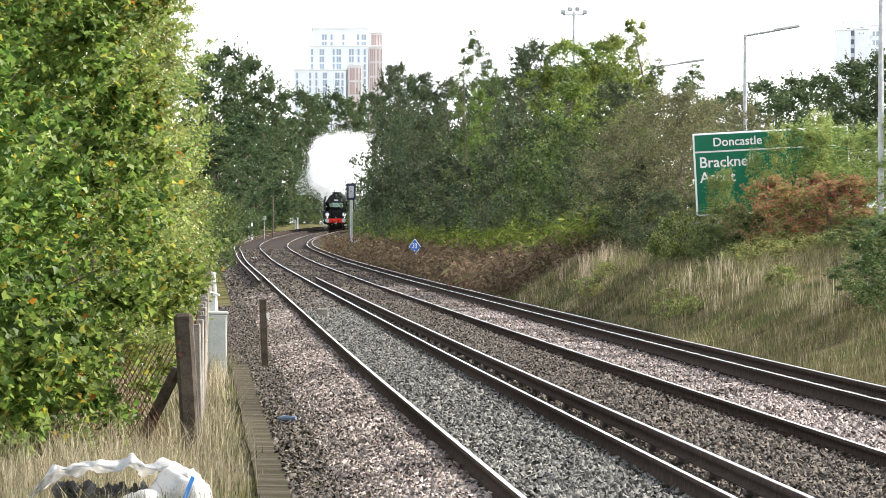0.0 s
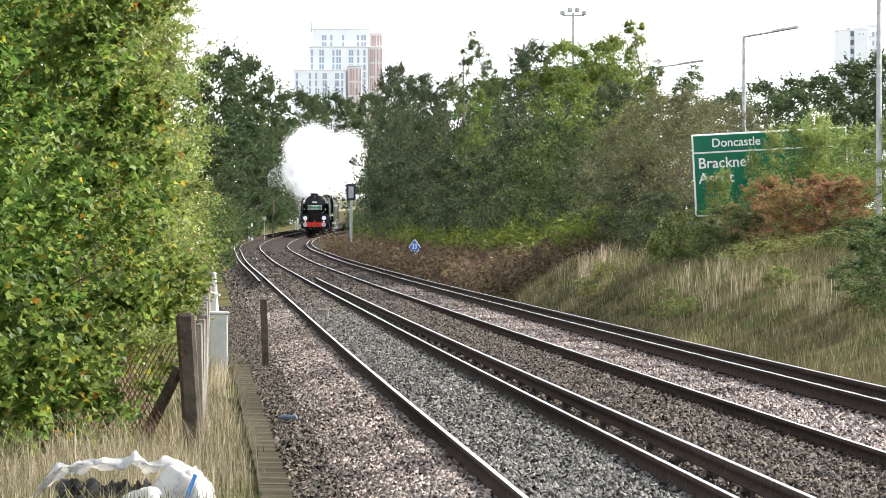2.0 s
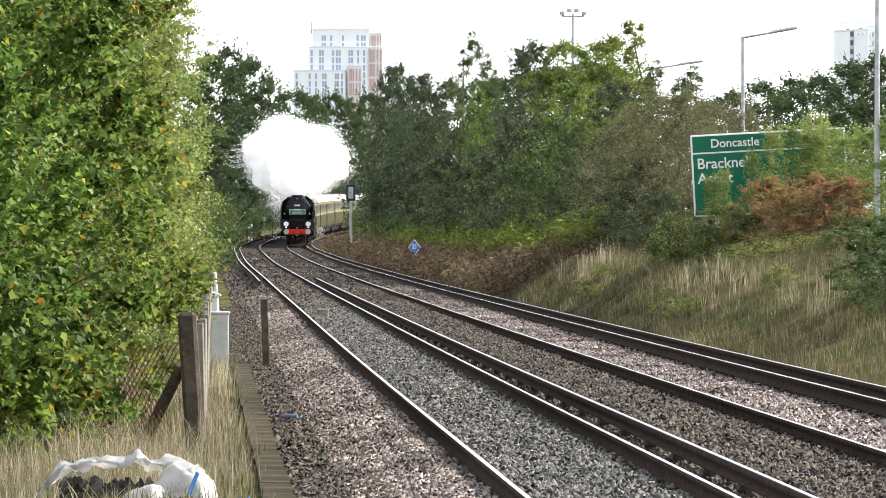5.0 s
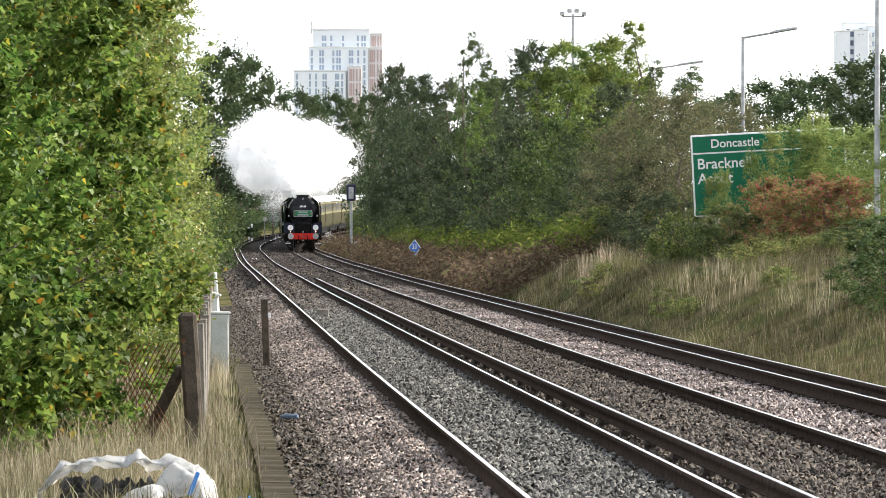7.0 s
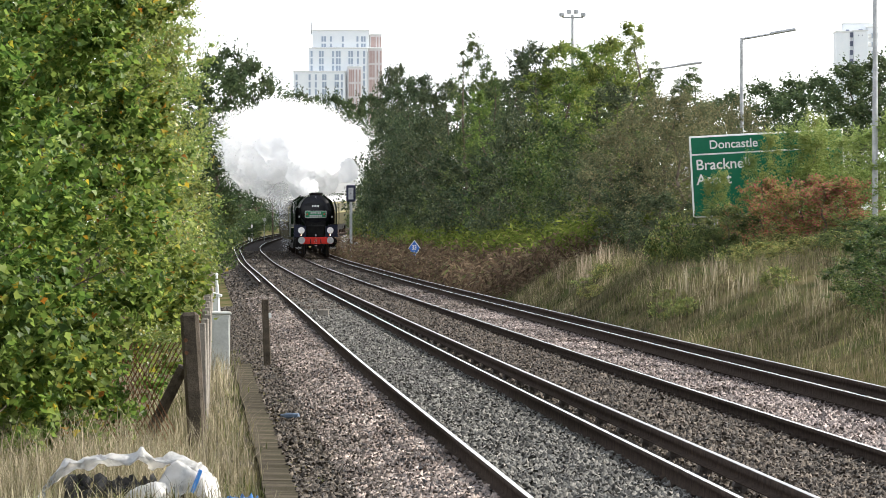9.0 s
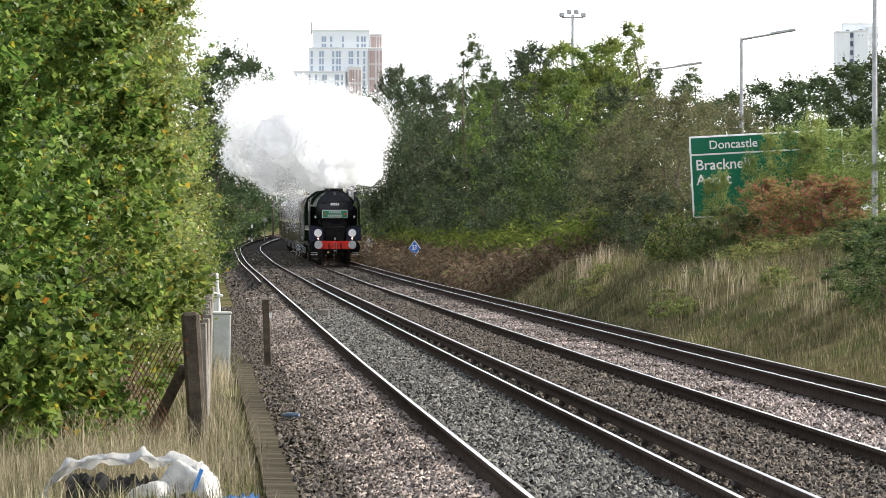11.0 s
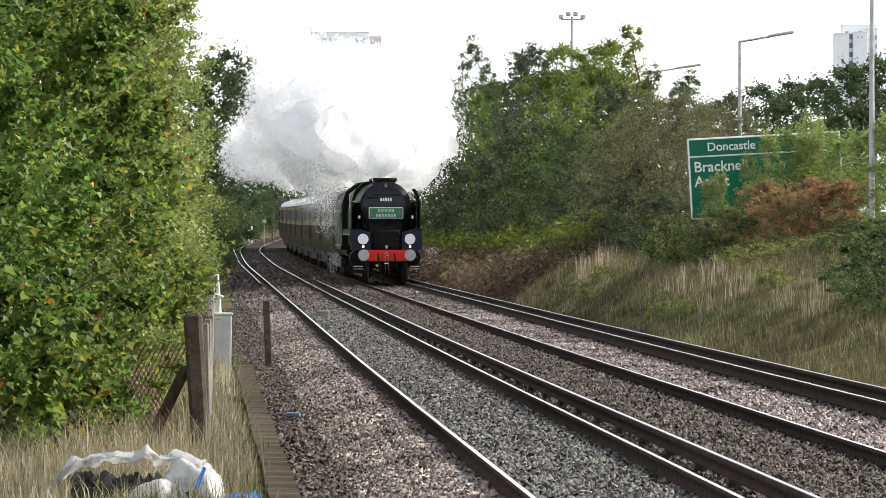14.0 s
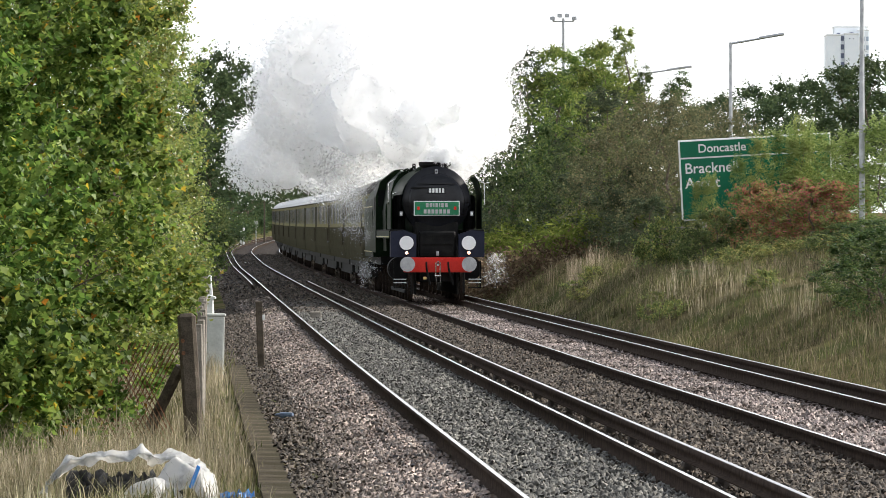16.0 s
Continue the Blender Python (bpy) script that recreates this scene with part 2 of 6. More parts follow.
# ---------------------------------------------------------------- the line of the railway
STEP = 1.0
KN = np.append(np.linspace(0, 600, 15), 700.0)
KV = np.array([-0.045, 0.088, -0.03, 0.025, -0.12, 0.095, 0.091, -0.079, 0.549, 0.685, 0.416, 0.345, 0.12, 0.1, 0.1, 0.1]) * 1e-3
ZN = np.array([0, 80, 160, 240, 320, 380, 440, 500, 640.0])
ZV = np.array([0, -0.14, -0.24, -0.17, -0.02, 0.33, 0.84, 1.29, 1.7])
SEP = 3.634                              # between the two tracks' middles
_u = np.arange(-60.0, 681.0, STEP)
_k = np.interp(_u, KN, KV, left=0.0)
_th = np.cumsum(_k) * STEP
_th = _th - np.interp(0, _u, _th) - 0.05057
PX = np.cumsum(np.sin(_th)) * STEP
PX += 1.858 - np.interp(0, _u, PX)
PY = np.cumsum(np.cos(_th)) * STEP
PY += 25.0 - np.interp(0, _u, PY)
_z = np.interp(_u, ZN, ZV)
PZ = np.convolve(np.pad(_z, 20, "edge"), np.ones(41) / 41, "valid")


def line(u, o=0.0, z=0.0):
    """A point o metres right of the near track's middle, z above its rails, u metres along."""
    th = np.interp(u, _u, _th)
    return (np.interp(u, _u, PX) + o * np.cos(th), np.interp(u, _u, PY) - o * np.sin(th), np.interp(u, _u, PZ) + z)


def side(x, y):
    """Offset from the near track's middle, and its rail level, at (x, y)."""
    th = np.interp(y, PY, _th)
    return (x - np.interp(y, PY, PX)) * np.cos(th), np.interp(y, PY, PZ)


def smooth(a, b, v):
    t = np.clip((v - a) / (b - a), 0, 1)
    return t * t * (3 - 2 * t)


def ground_z(x, y):
    o, z = side(np.asarray(x, float), np.asarray(y, float))
    g = -0.24 - 0.16 * smooth(-1.3, -2.6, o) - 0.12 * smooth(SEP + 1.5, SEP + 2.6, o)
    bank = 2.5 * smooth(5.6, 14.5 - 1.3 * smooth(150, 112, np.asarray(y, float)), o)
    step = smooth(86, 102, np.asarray(y, float)) * (1 - smooth(135, 165, np.asarray(y, float)))
    bank = bank + step * (1.35 * smooth(5.5, 8.0, o) + 1.15 * smooth(8.0, 14.5, o) - bank)
    left = 0.5 * smooth(-6.0, -16.0, o)
    far = smooth(760, 1000, np.asarray(y, float))
    wob = 0.10 * np.sin(x * 0.9 + y * 0.23) * np.sin(y * 0.31 - x * 0.2) * (smooth(6.5, 9, o) + smooth(-3.2, -6, o))
    return z + g + bank + left + wob - far * 3


# ---------------------------------------------------------------- ground, ballast bed
def ground_sheet():
    ys = np.concatenate([[-3500, -1200, -300, -90], np.arange(-40, 130, 2.0), np.arange(130, 640, 6.0), [660, 700, 760, 850, 1000, 1500, 2500, 4500]])
    os_ = np.concatenate([[-3000, -900, -250, -90, -50, -30, -20], np.arange(-14, 20, 0.5), [22, 26, 34, 50, 90, 250, 900, 3000]])
    cx = np.interp(ys, PY, PX)
    X = cx[:, None] + os_[None]
    Y = np.repeat(ys[:, None], len(os_), 1)
    Z = ground_z(X, Y)
    n, m = X.shape
    idx = np.arange(n * m).reshape(n, m)
    f = np.stack([idx[:-1, :-1], idx[:-1, 1:], idx[1:, 1:], idx[1:, :-1]], -1).reshape(-1, 4)
    ob = new("ground", fast_mesh("ground", np.stack([X, Y, Z], -1).reshape(-1, 3), f, M["ground"], smooth=True))
    return tagged(ob, "rough earth ground with dry grass beside the railway", "ground", kind="structure")


def strip(name, o0, o1, z, u0, u1, mat, label, edge=0.0, step=2.0, n=5, shoulder=0.0):
    us = np.arange(u0, u1 + 0.1, step)
    os_ = np.linspace(o0, o1, n)
    v = []
    for i, o in enumerate(os_):
        zz = z - (edge if i in (0, n - 1) else shoulder if i == 1 else 0)
        v.append(np.stack(line(us, o, zz), -1))
    v = np.stack(v, 1)
    k = len(us)
    idx = np.arange(k * n).reshape(k, n)
    f = np.stack([idx[:-1, :-1], idx[:-1, 1:], idx[1:, 1:], idx[1:, :-1]], -1).reshape(-1, 4)
    return tagged(new(name, fast_mesh(name, v.reshape(-1, 3), f, mat, smooth=True)), label, "ballast", kind="structure")


ground_sheet()
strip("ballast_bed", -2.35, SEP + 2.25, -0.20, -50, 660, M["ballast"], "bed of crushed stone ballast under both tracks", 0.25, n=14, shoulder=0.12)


def shoulder_z(x, y):
    """Top of the ballast or of the ground beside it."""
    o, z = side(x, y)
    bed = z + np.interp(o, [-2.35, -1.72, -1.08, SEP + 1.62, SEP + 2.25], [-0.45, -0.30, -0.155, -0.155, -0.45], -9, -9)
    return np.maximum(ground_z(x, y), bed)


def stones(name, label, mat, o0, o1, u0, u1, per_m2, zbase, seed, size=(0.017, 0.034)):
    """Loose ballast stones, six-cornered lumps."""
    r = np.random.default_rng(seed)
    n = int((o1 - o0) * (u1 - u0) * per_m2)
    u, o = u0 + (u1 - u0) * r.random(n) ** 1.6, r.uniform(o0, o1, n)
    x, y, z = line(u, o, 0)
    if callable(zbase):
        z = zbase(x, y)
    else:
        z = z + zbase
    z = z + r.uniform(-0.012, 0.03, n)
    s = r.uniform(*size, n)
    s = s * (1 + np.clip((y - 90) / 120, 0, 1))
    base = np.array([(1, 0, -0.4), (0, 1, -0.4), (-1, 0, -0.4), (0, -1, -0.4), (0, 0, 0.75)], float)
    tri = np.array([(0, 1, 4), (1, 2, 4), (2, 3, 4), (3, 0, 4)])
    v = base[None] * (0.7 + 0.6 * r.random((n, 5, 1))) * s[:, None, None]
    v[:, 4, :2] += r.uniform(-0.7, 0.7, (n, 2)) * s[:, None]
    q = r.normal(size=(n, 4)) * np.array([1.0, 0.28, 0.28, 1.0])
    q /= np.linalg.norm(q, axis=1)[:, None]
    w, a, b, c = q.T
    R = np.stack([1 - 2 * (b * b + c * c), 2 * (a * b - c * w), 2 * (a * c + b * w), 2 * (a * b + c * w), 1 - 2 * (a * a + c * c), 2 * (b * c - a * w),
                  2 * (a * c - b * w), 2 * (b * c + a * w), 1 - 2 * (a * a + b * b)], -1).reshape(n, 3, 3)
    v = np.einsum("nij,nkj->nki", R, v) + np.stack([x, y, z], -1)[:, None]
    f = (tri[None] + 5 * np.arange(n)[:, None, None]).reshape(-1, 3)
    return tagged(new(name, fast_mesh(name, v.reshape(-1, 3), f, mat)), label, "ballast", kind="stuff")


stones("ballast_stones", "pinkish loose ballast stones on the track shoulder", M["stone_pink"], -1.85, -0.83, 6, 130, 440, shoulder_z, 1)
stones("ballast_stones", "darker brown ballast stones at the foot of the shoulder", M["stone_brown"], -2.28, -1.5, 6, 110, 300, shoulder_z, 10)
stones("ballast_stones", "grey loose ballast stones between the rails", M["stone_grey"], -0.67, 0.67, 6, 120, 300, -0.150, 2)
stones("ballast_stones", "brown loose ballast stones between the tracks", M["stone_brown"], 0.83, SEP - 0.85, 6, 125, 260, -0.155, 3)
stones("ballast_stones", "pink ballast stones between the far rails, paled to look sunlit", M["stone_sunlit"], SEP - 0.67, SEP + 0.67, 8, 150, 240, -0.145, 4)
stones("ballast_stones", "brown ballast stones on the far shoulder", M["stone_brown"], SEP + 0.85, SEP + 2.5, 8, 120, 160, shoulder_z, 5)

stones("ballast_stones", "dark ballast stones spilled beside the cable troughing", M["stone_brown"], -3.2, -2.62, 22, 120, 130, shoulder_z, 9)
stones("ballast_stones", "dark ballast stones covering the end of the troughing", M["stone_brown"], -2.66, -2.2, 58, 120, 230, shoulder_z, 12)
for _o0, _o1 in ((-2.25, -0.85), (-0.66, 0.66), (0.85, SEP - 0.86), (SEP - 0.66, SEP + 0.66), (SEP + 0.86, SEP + 2.4)):
    stones("ballast_stones", "dark brown ballast stones of the distant track", M["stone_brown"], _o0, _o1, 100, 330, 36, shoulder_z, 6, (0.03, 0.05))


# ---------------------------------------------------------------- rails, sleepers
RAIL = [(-0.020, 0.0), (-0.036, -0.009), (-0.033, -0.04), (-0.010, -0.05), (-0.010, -0.13), (-0.070, -0.15), (-0.070, -0.16),
        (0.070, -0.16), (0.070, -0.15), (0.010, -0.13), (0.010, -0.05), (0.033, -0.04), (0.036, -0.009), (0.020, 0.0)]
THIRD = [(-0.022, 0.0), (-0.038, -0.008), (-0.040, -0.055), (-0.012, -0.065), (-0.012, -0.105), (-0.062, -0.12), (-0.062, -0.13),
         (0.062, -0.13), (0.062, -0.12), (0.012, -0.105), (0.012, -0.065), (0.040, -0.055), (0.038, -0.008), (0.022, 0.0)]


def rail(name, label, o, dz, u0, u1, prof, top_mat, group):
    us = np.concatenate([np.arange(u0, min(u1, 300), 5.0), np.arange(max(u0, 300), u1, 3.0), [u1]])
    n = len(prof)
    rings = [np.stack(line(us, o + px, dz + pz), -1) for px, pz in prof]
    v = np.stack(rings, 1).reshape(-1, 3)
    k = len(us)
    f, mi = [], []
    for i in range(k - 1):
        for j in range(n):
            a, b = i * n + j, i * n + (j + 1) % n
            f.append((a, b, b + n, a + n))
            mi.append(1 if j == n - 1 else 0)
    ob = new(name, fast_mesh(name, v, np.array(f)[:, ::-1], [M["rail_side"], top_mat], mi))
    return tagged(ob, label, "rail", group, "structure")


FAR_L, FAR_R = -0.018, 0.052
rail("running_rail", "rust-sided running rail with a shiny worn head", -0.7525, 0, -50, 655, RAIL, M["rail_top"], "running rails")
rail("running_rail", "rust-sided running rail with a shiny worn head", 0.7525, 0, -50, 655, RAIL, M["rail_top"], "running rails")
rail("running_rail", "rust-sided running rail with a shiny worn head", SEP - 0.7525, FAR_L, -50, 655, RAIL, M["rail_top"], "running rails")
rail("running_rail", "rust-sided running rail with a shiny worn head", SEP + 0.7525, FAR_R, -50, 655, RAIL, M["rail_top"], "running rails")
rail("conductor_rail", "raised conductor rail on insulators beside the track", 1.13, 0.075, -50, 160, THIRD, M["third_top"], "conductor rails")
rail("conductor_rail", "raised conductor rail on insulators beside the track", SEP + 1.15, 0.115, -50, 655, THIRD, M["third_top"], "conductor rails")
rail("conductor_rail", "raised conductor rail ending beside the curve", -1.15, 0.075, 150, 655, THIRD, M["third_top"], "conductor rails")


def sleeper_mesh():
    bm = box(0.27, 2.42, 0.18, (0, 0, -0.36), 0.02)
    bmesh.ops.rotate(bm, verts=bm.verts, matrix=Matrix.Rotation(radians(90), 3, "Z"))
    n0 = len(bm.faces)
    for sx in (-0.7525, 0.7525):
        for s2 in (-1, 1):
            box(0.10, 0.13, 0.055, (sx + s2 * 0.115, 0, -0.18), 0.012, bm)
    for i, f in enumerate(bm.faces):
        f.material_index = 0 if i < n0 else 1
    me = bpy.data.meshes.new("sleeper")
    bm.to_mesh(me)
    bm.free()
    me.materials.append(M["sleeper"])
    me.materials.append(M["clip"])
    return me


def sleepers():
    me = sleeper_mesh()
    for o, dz in ((0.0, 0.0), (SEP, 0.017)):
        road = tagged(new("track_bed_sleepers"), "row of concrete sleepers with rusty rail clips", "track", "tracks", "structure")
        for i in range(150):
            u = 6 + i * 0.65
            x, y, z = line(u, o, dz)
            hang("sleeper", me, road, "", pose(x, y, z, 0, 0, -math.degrees(np.interp(u, _u, _th))))
        us = np.arange(6 + 150 * 0.65, 320, 0.65)
        nv = len(me.vertices)
        co = np.empty(nv * 3, np.float32)
        me.vertices.foreach_get("co", co)
        co = co.reshape(-1, 3)
        fs = [tuple(p.vertices) for p in me.polygons]
        quads = np.array([f if len(f) == 4 else f + (f[2],) for f in fs if len(f) == 4])
        th = np.interp(us, _u, _th)
        x, y, z = line(us, o, dz)
        c, s = np.cos(-th)[:, None], np.sin(-th)[:, None]
        V = np.stack([co[None, :, 0] * c - co[None, :, 1] * s + x[:, None], co[None, :, 0] * s + co[None, :, 1] * c + y[:, None],
                      np.repeat(co[None, :, 2], len(us), 0) + z[:, None]], -1).reshape(-1, 3)
        F = (quads[None] + nv * np.arange(len(us))[:, None, None]).reshape(-1, 4)
        mi = np.tile([p.material_index for p in me.polygons if len(p.vertices) == 4], len(us))
        ob = hang("distant_sleepers", fast_mesh("distant_sleepers", V, F, [M["sleeper"], M["clip"]], mi), road)
        ob["kind"] = "stuff"


def insulators():
    bm = rod((0, 0, -0.34), (0, 0, -0.17), 0.075, 0.06, 8)
    rod((0, 0, -0.17), (0, 0, -0.13), 0.085, 0.07, 8, bm)
    me = bpy.data.meshes.new("insulator")
    bm.to_mesh(me)
    bm.free()
    me.materials.append(M["insulator"])
    for o, dz, u0, u1 in ((1.13, 0.075, 7.3, 159), (SEP + 1.15, 0.115, 8.6, 250), (-1.15, 0.075, 151, 300)):
        for u in np.arange(u0, u1, 2.6):
            x, y, z = line(u, o, dz)
            tagged(hang("rail_insulator", me, None, "", pose(x, y, z)), "pale glazed insulator under the conductor rail", "insulator", "conductor rail insulators")


# ---------------------------------------------------------------- the locomotive
GONE = []                                # (thing, distance behind the front, wheelbase start and end)
FRONT0, SPEED = 470.7, 22.6              # where the front stands at 0 s, and metres a second


def disc(r, depth, at, seg=28, bm=None, bevel=0.0):
    bm = bm or bmesh.new()
    t = bmesh.new()
    bmesh.ops.create_cone(t, cap_ends=True, segments=seg, radius1=r, radius2=r, depth=depth, matrix=Matrix.Rotation(radians(90), 4, "X"))
    if bevel:
        es = [e for e in t.edges if abs(e.verts[0].co.y - e.verts[1].co.y) < 1e-5]
        bmesh.ops.bevel(t, geom=es, offset=bevel, segments=2, affect="EDGES")
    bmesh.ops.translate(t, verts=t.verts, vec=at)
    me = bpy.data.meshes.new("tmp")
    t.to_mesh(me)
    t.free()
    bm.from_mesh(me)
    bpy.data.meshes.remove(me)
    return bm


def wheel(parent, r, x, y, spokes, mat, name="wheel", wide=0.13):
    """A spoked railway wheel with its axle along x."""
    w = tagged(new(name), "")
    w.parent, w.matrix_basis = parent, pose(x, y, r)
    bm = bmesh.new()
    prof = [(r * 0.86, -wide / 2), (r, -wide / 2), (r * 1.0, wide * 0.3), (r * 1.04, wide / 2), (r * 0.86, wide / 2)]
    n = 28
    ring = [[bm.verts.new((px * math.copysign(1, 1), pr * math.cos(a), pr * math.sin(a))) for pr, px in prof] for a in (2 * math.pi * i / n for i in range(n))]
    for i in range(n):
        for j in range(len(prof)):
            k = (j + 1) % len(prof)
            bm.faces.new((ring[i][j], ring[i][k], ring[(i + 1) % n][k], ring[(i + 1) % n][j]))
    part("tyre", bm, M["clip"], w, smooth=False)
    bm = rod((-wide / 2, 0, 0), (wide / 2, 0, 0), r * 0.2, None, 12)
    for i in range(spokes):
        a = 2 * math.pi * i / spokes
        rod((0, r * 0.15 * math.cos(a), r * 0.15 * math.sin(a)), (0, r * 0.88 * math.cos(a), r * 0.88 * math.sin(a)), 0.035, 0.03, 5, bm, False)
    part("spokes", bm, mat, w)
    return w


def bars(parent, name, mat, widths, gap, height, centre, y, depth=0.012):
    """A run of unreadable writing as plain upright bars."""
    total = sum(widths) + gap * (len(widths) - 1)
    x = -total / 2
    bm = bmesh.new()
    for w in widths:
        box(w, depth, height, (centre[0] + x + w / 2, y, centre[1] - height / 2), 0, bm)
        x += w + gap
    return part(name, bm, mat, parent)


DRIVERS = []


def locomotive():
    L = thing("steam_locomotive", "black and green steam locomotive with a red buffer beam hauling coaches", "locomotive")
    cz, R = 2.87, 0.96
    # boiler and smokebox barrel
    bm = bmesh.new()
    n = 40
    stations = [(0.85, 0.95, cz), (2.6, 0.95, cz), (2.62, 0.93, cz), (7.0, 0.97, cz), (8.8, 1.0, cz)]
    rings = [[bm.verts.new((r * math.sin(a), y, z + r * math.cos(a))) for a in (2 * math.pi * i / n for i in range(n))] for y, r, z in stations]
    for a, b in zip(rings, rings[1:]):
        for i in range(n):
            bm.faces.new((a[i], a[(i + 1) % n], b[(i + 1) % n], b[i])).smooth = True
    bm.faces.new(rings[0])
    bmesh.ops.recalc_face_normals(bm, faces=bm.faces)
    part("boiler", bm, M["loco_green"], L, "dark green boiler casing")
    # smokebox front: ring, domed door, hinge straps
    part("smokebox_ring", disc(0.965, 0.12, (0, 0.83, cz), 48, bevel=0.03), M["black"], L, smooth=True)
    bm = bmesh.new()
    rr = [(0.82, 0.80), (0.80, 0.745), (0.70, 0.70), (0.5, 0.655), (0.25, 0.63), (0.0, 0.622)]
    prev = None
    for r, y in rr[:-1]:
        cur = [bm.verts.new((r * math.sin(a), y, cz - 0.04 + r * math.cos(a))) for a in (2 * math.pi * i / 40 for i in range(40))]
        if prev:
            for i in range(40):
                bm.faces.new((prev[i], prev[(i + 1) % 40], cur[(i + 1) % 40], cur[i])).smooth = True
        prev = cur
    tip = bm.verts.new((0, 0.622, cz - 0.04))
    for i in range(40):
        bm.faces.new((prev[i], prev[(i + 1) % 40], tip)).smooth = True
    bmesh.ops.recalc_face_normals(bm, faces=bm.faces)
    door = part("smokebox_door", bm, M["black"], L, "domed black smokebox door")
    for dz in (-0.42, 0.32):
        part("hinge_strap", box(0.62, 0.03, 0.05, (-0.42, 0.655, cz + dz), 0.01), M["soot"], door)
    part("number_backing", box(0.56, 0.02, 0.17, (0, 0.615, 3.06), 0.005), M["black"], door)
    bars(door, "number_bars", M["white_paint"], [0.062] * 5, 0.03, 0.125, (0, 3.145), 0.60)
    part("grab_rail", rod((-0.55, 0.60, 3.33), (0.55, 0.60, 3.33), 0.012, None, 6), M["soot"], door)
    hb = part("headboard", box(1.30, 0.035, 0.42, (0, 0.55, 2.43), 0.012), M["white_paint"], L, "green headboard with a pale border")
    part("headboard_face", box(1.25, 0.02, 0.37, (0, 0.529, 2.455), 0.006), M["headboard"], hb)
    bars(hb, "writing_bars", M["silver"], [0.075, 0.075, 0.03, 0.075, 0.03, 0.075, 0.075], 0.03, 0.115, (0, 2.73), 0.514, 0.008)
    bars(hb, "writing_bars", M["silver"], [0.08] * 7, 0.03, 0.115, (0, 2.55), 0.514, 0.008)
    for sx in (-1, 1):
        part("crest", box(0.07, 0.012, 0.10, (sx * 0.52, 0.513, 2.59), 0.01), M["red"], hb)
    # chimney, dome covers
    bm = bmesh.new()
    prof = [(0.40, 3.66), (0.38, 3.80), (0.46, 3.88), (0.46, 3.965), (0.34, 3.965), (0.34, 3.85)]
    prev = None
    for r, z in prof:
        cur = [bm.verts.new((r * math.cos(a), 1.65 + 1.35 * r * math.sin(a), z)) for a in (2 * math.pi * i / 28 for i in range(28))]
        if prev:
            for i in range(28):
                bm.faces.new((prev[i], prev[(i + 1) % 28], cur[(i + 1) % 28], cur[i]))
        prev = cur
    bm.faces.new(prev)
    bmesh.ops.recalc_face_normals(bm, faces=bm.faces)
    part("chimney", bm, M["soot"], L, "short wide oval chimney")
    bm = bmesh.new()
    bmesh.ops.create_uvsphere(bm, u_segments=20, v_segments=10, radius=1, matrix=Matrix.Translation((0, 5.2, 3.74)) @ Matrix.Diagonal((0.42, 0.55, 0.2, 1)))
    part("dome", bm, M["loco_green"], L, smooth=True)
    for sx in (-0.35, 0.35):
        part("safety_valve", rod((sx, 7.2, 3.8), (sx, 7.2, 4.0), 0.06, 0.05, 10), M["soot"], L)
    # saddle, cylinders, frames
    part("smokebox_saddle", box(1.25, 1.6, 1.1, (0, 1.5, 1.2), 0.08), M["soot"], L)
    bm = box(1.05, 0.5, 0.75, (0, 0.55, 1.25), 0.05)
    for z in (1.38, 1.62, 1.86):
        box(1.0, 0.06, 0.03, (0, 0.29, z), 0, bm)
    part("front_casing", bm, M["soot"], L, "black casing below the smokebox with steps")
    for sx in (-1, 1):
        # solid dark plate added so no lit ballast shows behind the wheels
        part("frame_plate", box(0.06, 11.2, 0.62, (sx * 0.60, 6.4, 0.20), 0.01), M["soot"], L, "black plate added to darken the gaps between the wheels")
        part("brake_gear", box(0.05, 9.8, 0.10, (sx * 0.84, 6.6, 0.22), 0.01), M["soot"], L)
    part("main_frame", box(1.0, 11.5, 0.75, (0, 6.6, 0.55), 0.03), M["soot"], L)
    # angled front plates that carry the discs
    for sx in (-1, 1):
        bm = prism([(sx * 0.60, 1.26), (sx * 1.33, 1.26), (sx * 1.33, 1.98), (sx * 0.95, 2.02), (sx * 0.60, 1.90)], 0.12, 0.55)
        part("front_plate", bm, M["plate"], L, "dark blue-black front plate")
        part("marker_disc", disc(0.20, 0.02, (sx * 0.88, 0.02, 1.66), 32, bevel=0.004), M["disc"], L, "round white route disc")
        part("disc_bracket", rod((sx * 0.88, 0.05, 1.25), (sx * 0.88, 0.05, 1.66), 0.015, None, 6), M["soot"], L)
        lamp = part("headlamp", disc(0.055, 0.10, (sx * 0.88, 0.0, 1.38), 16, bevel=0.01), M["soot"], L)
        part("lamp_lens", disc(0.04, 0.02, (sx * 0.88, -0.06, 1.38), 16), M["lamp_glow"], lamp, "lit headlamp lens")
        buf = part("buffer", disc(0.21, 0.05, (sx * 0.87, -0.42, 1.06), 32, bevel=0.015), M["silver"], L, "dull silver round buffer")
        part("buffer_shank", disc(0.085, 0.32, (sx * 0.87, -0.24, 1.06), 16), M["chrome"], buf)
        part("buffer_housing", disc(0.15, 0.22, (sx * 0.87, -0.06, 1.06), 20, bevel=0.01), M["soot"], buf)
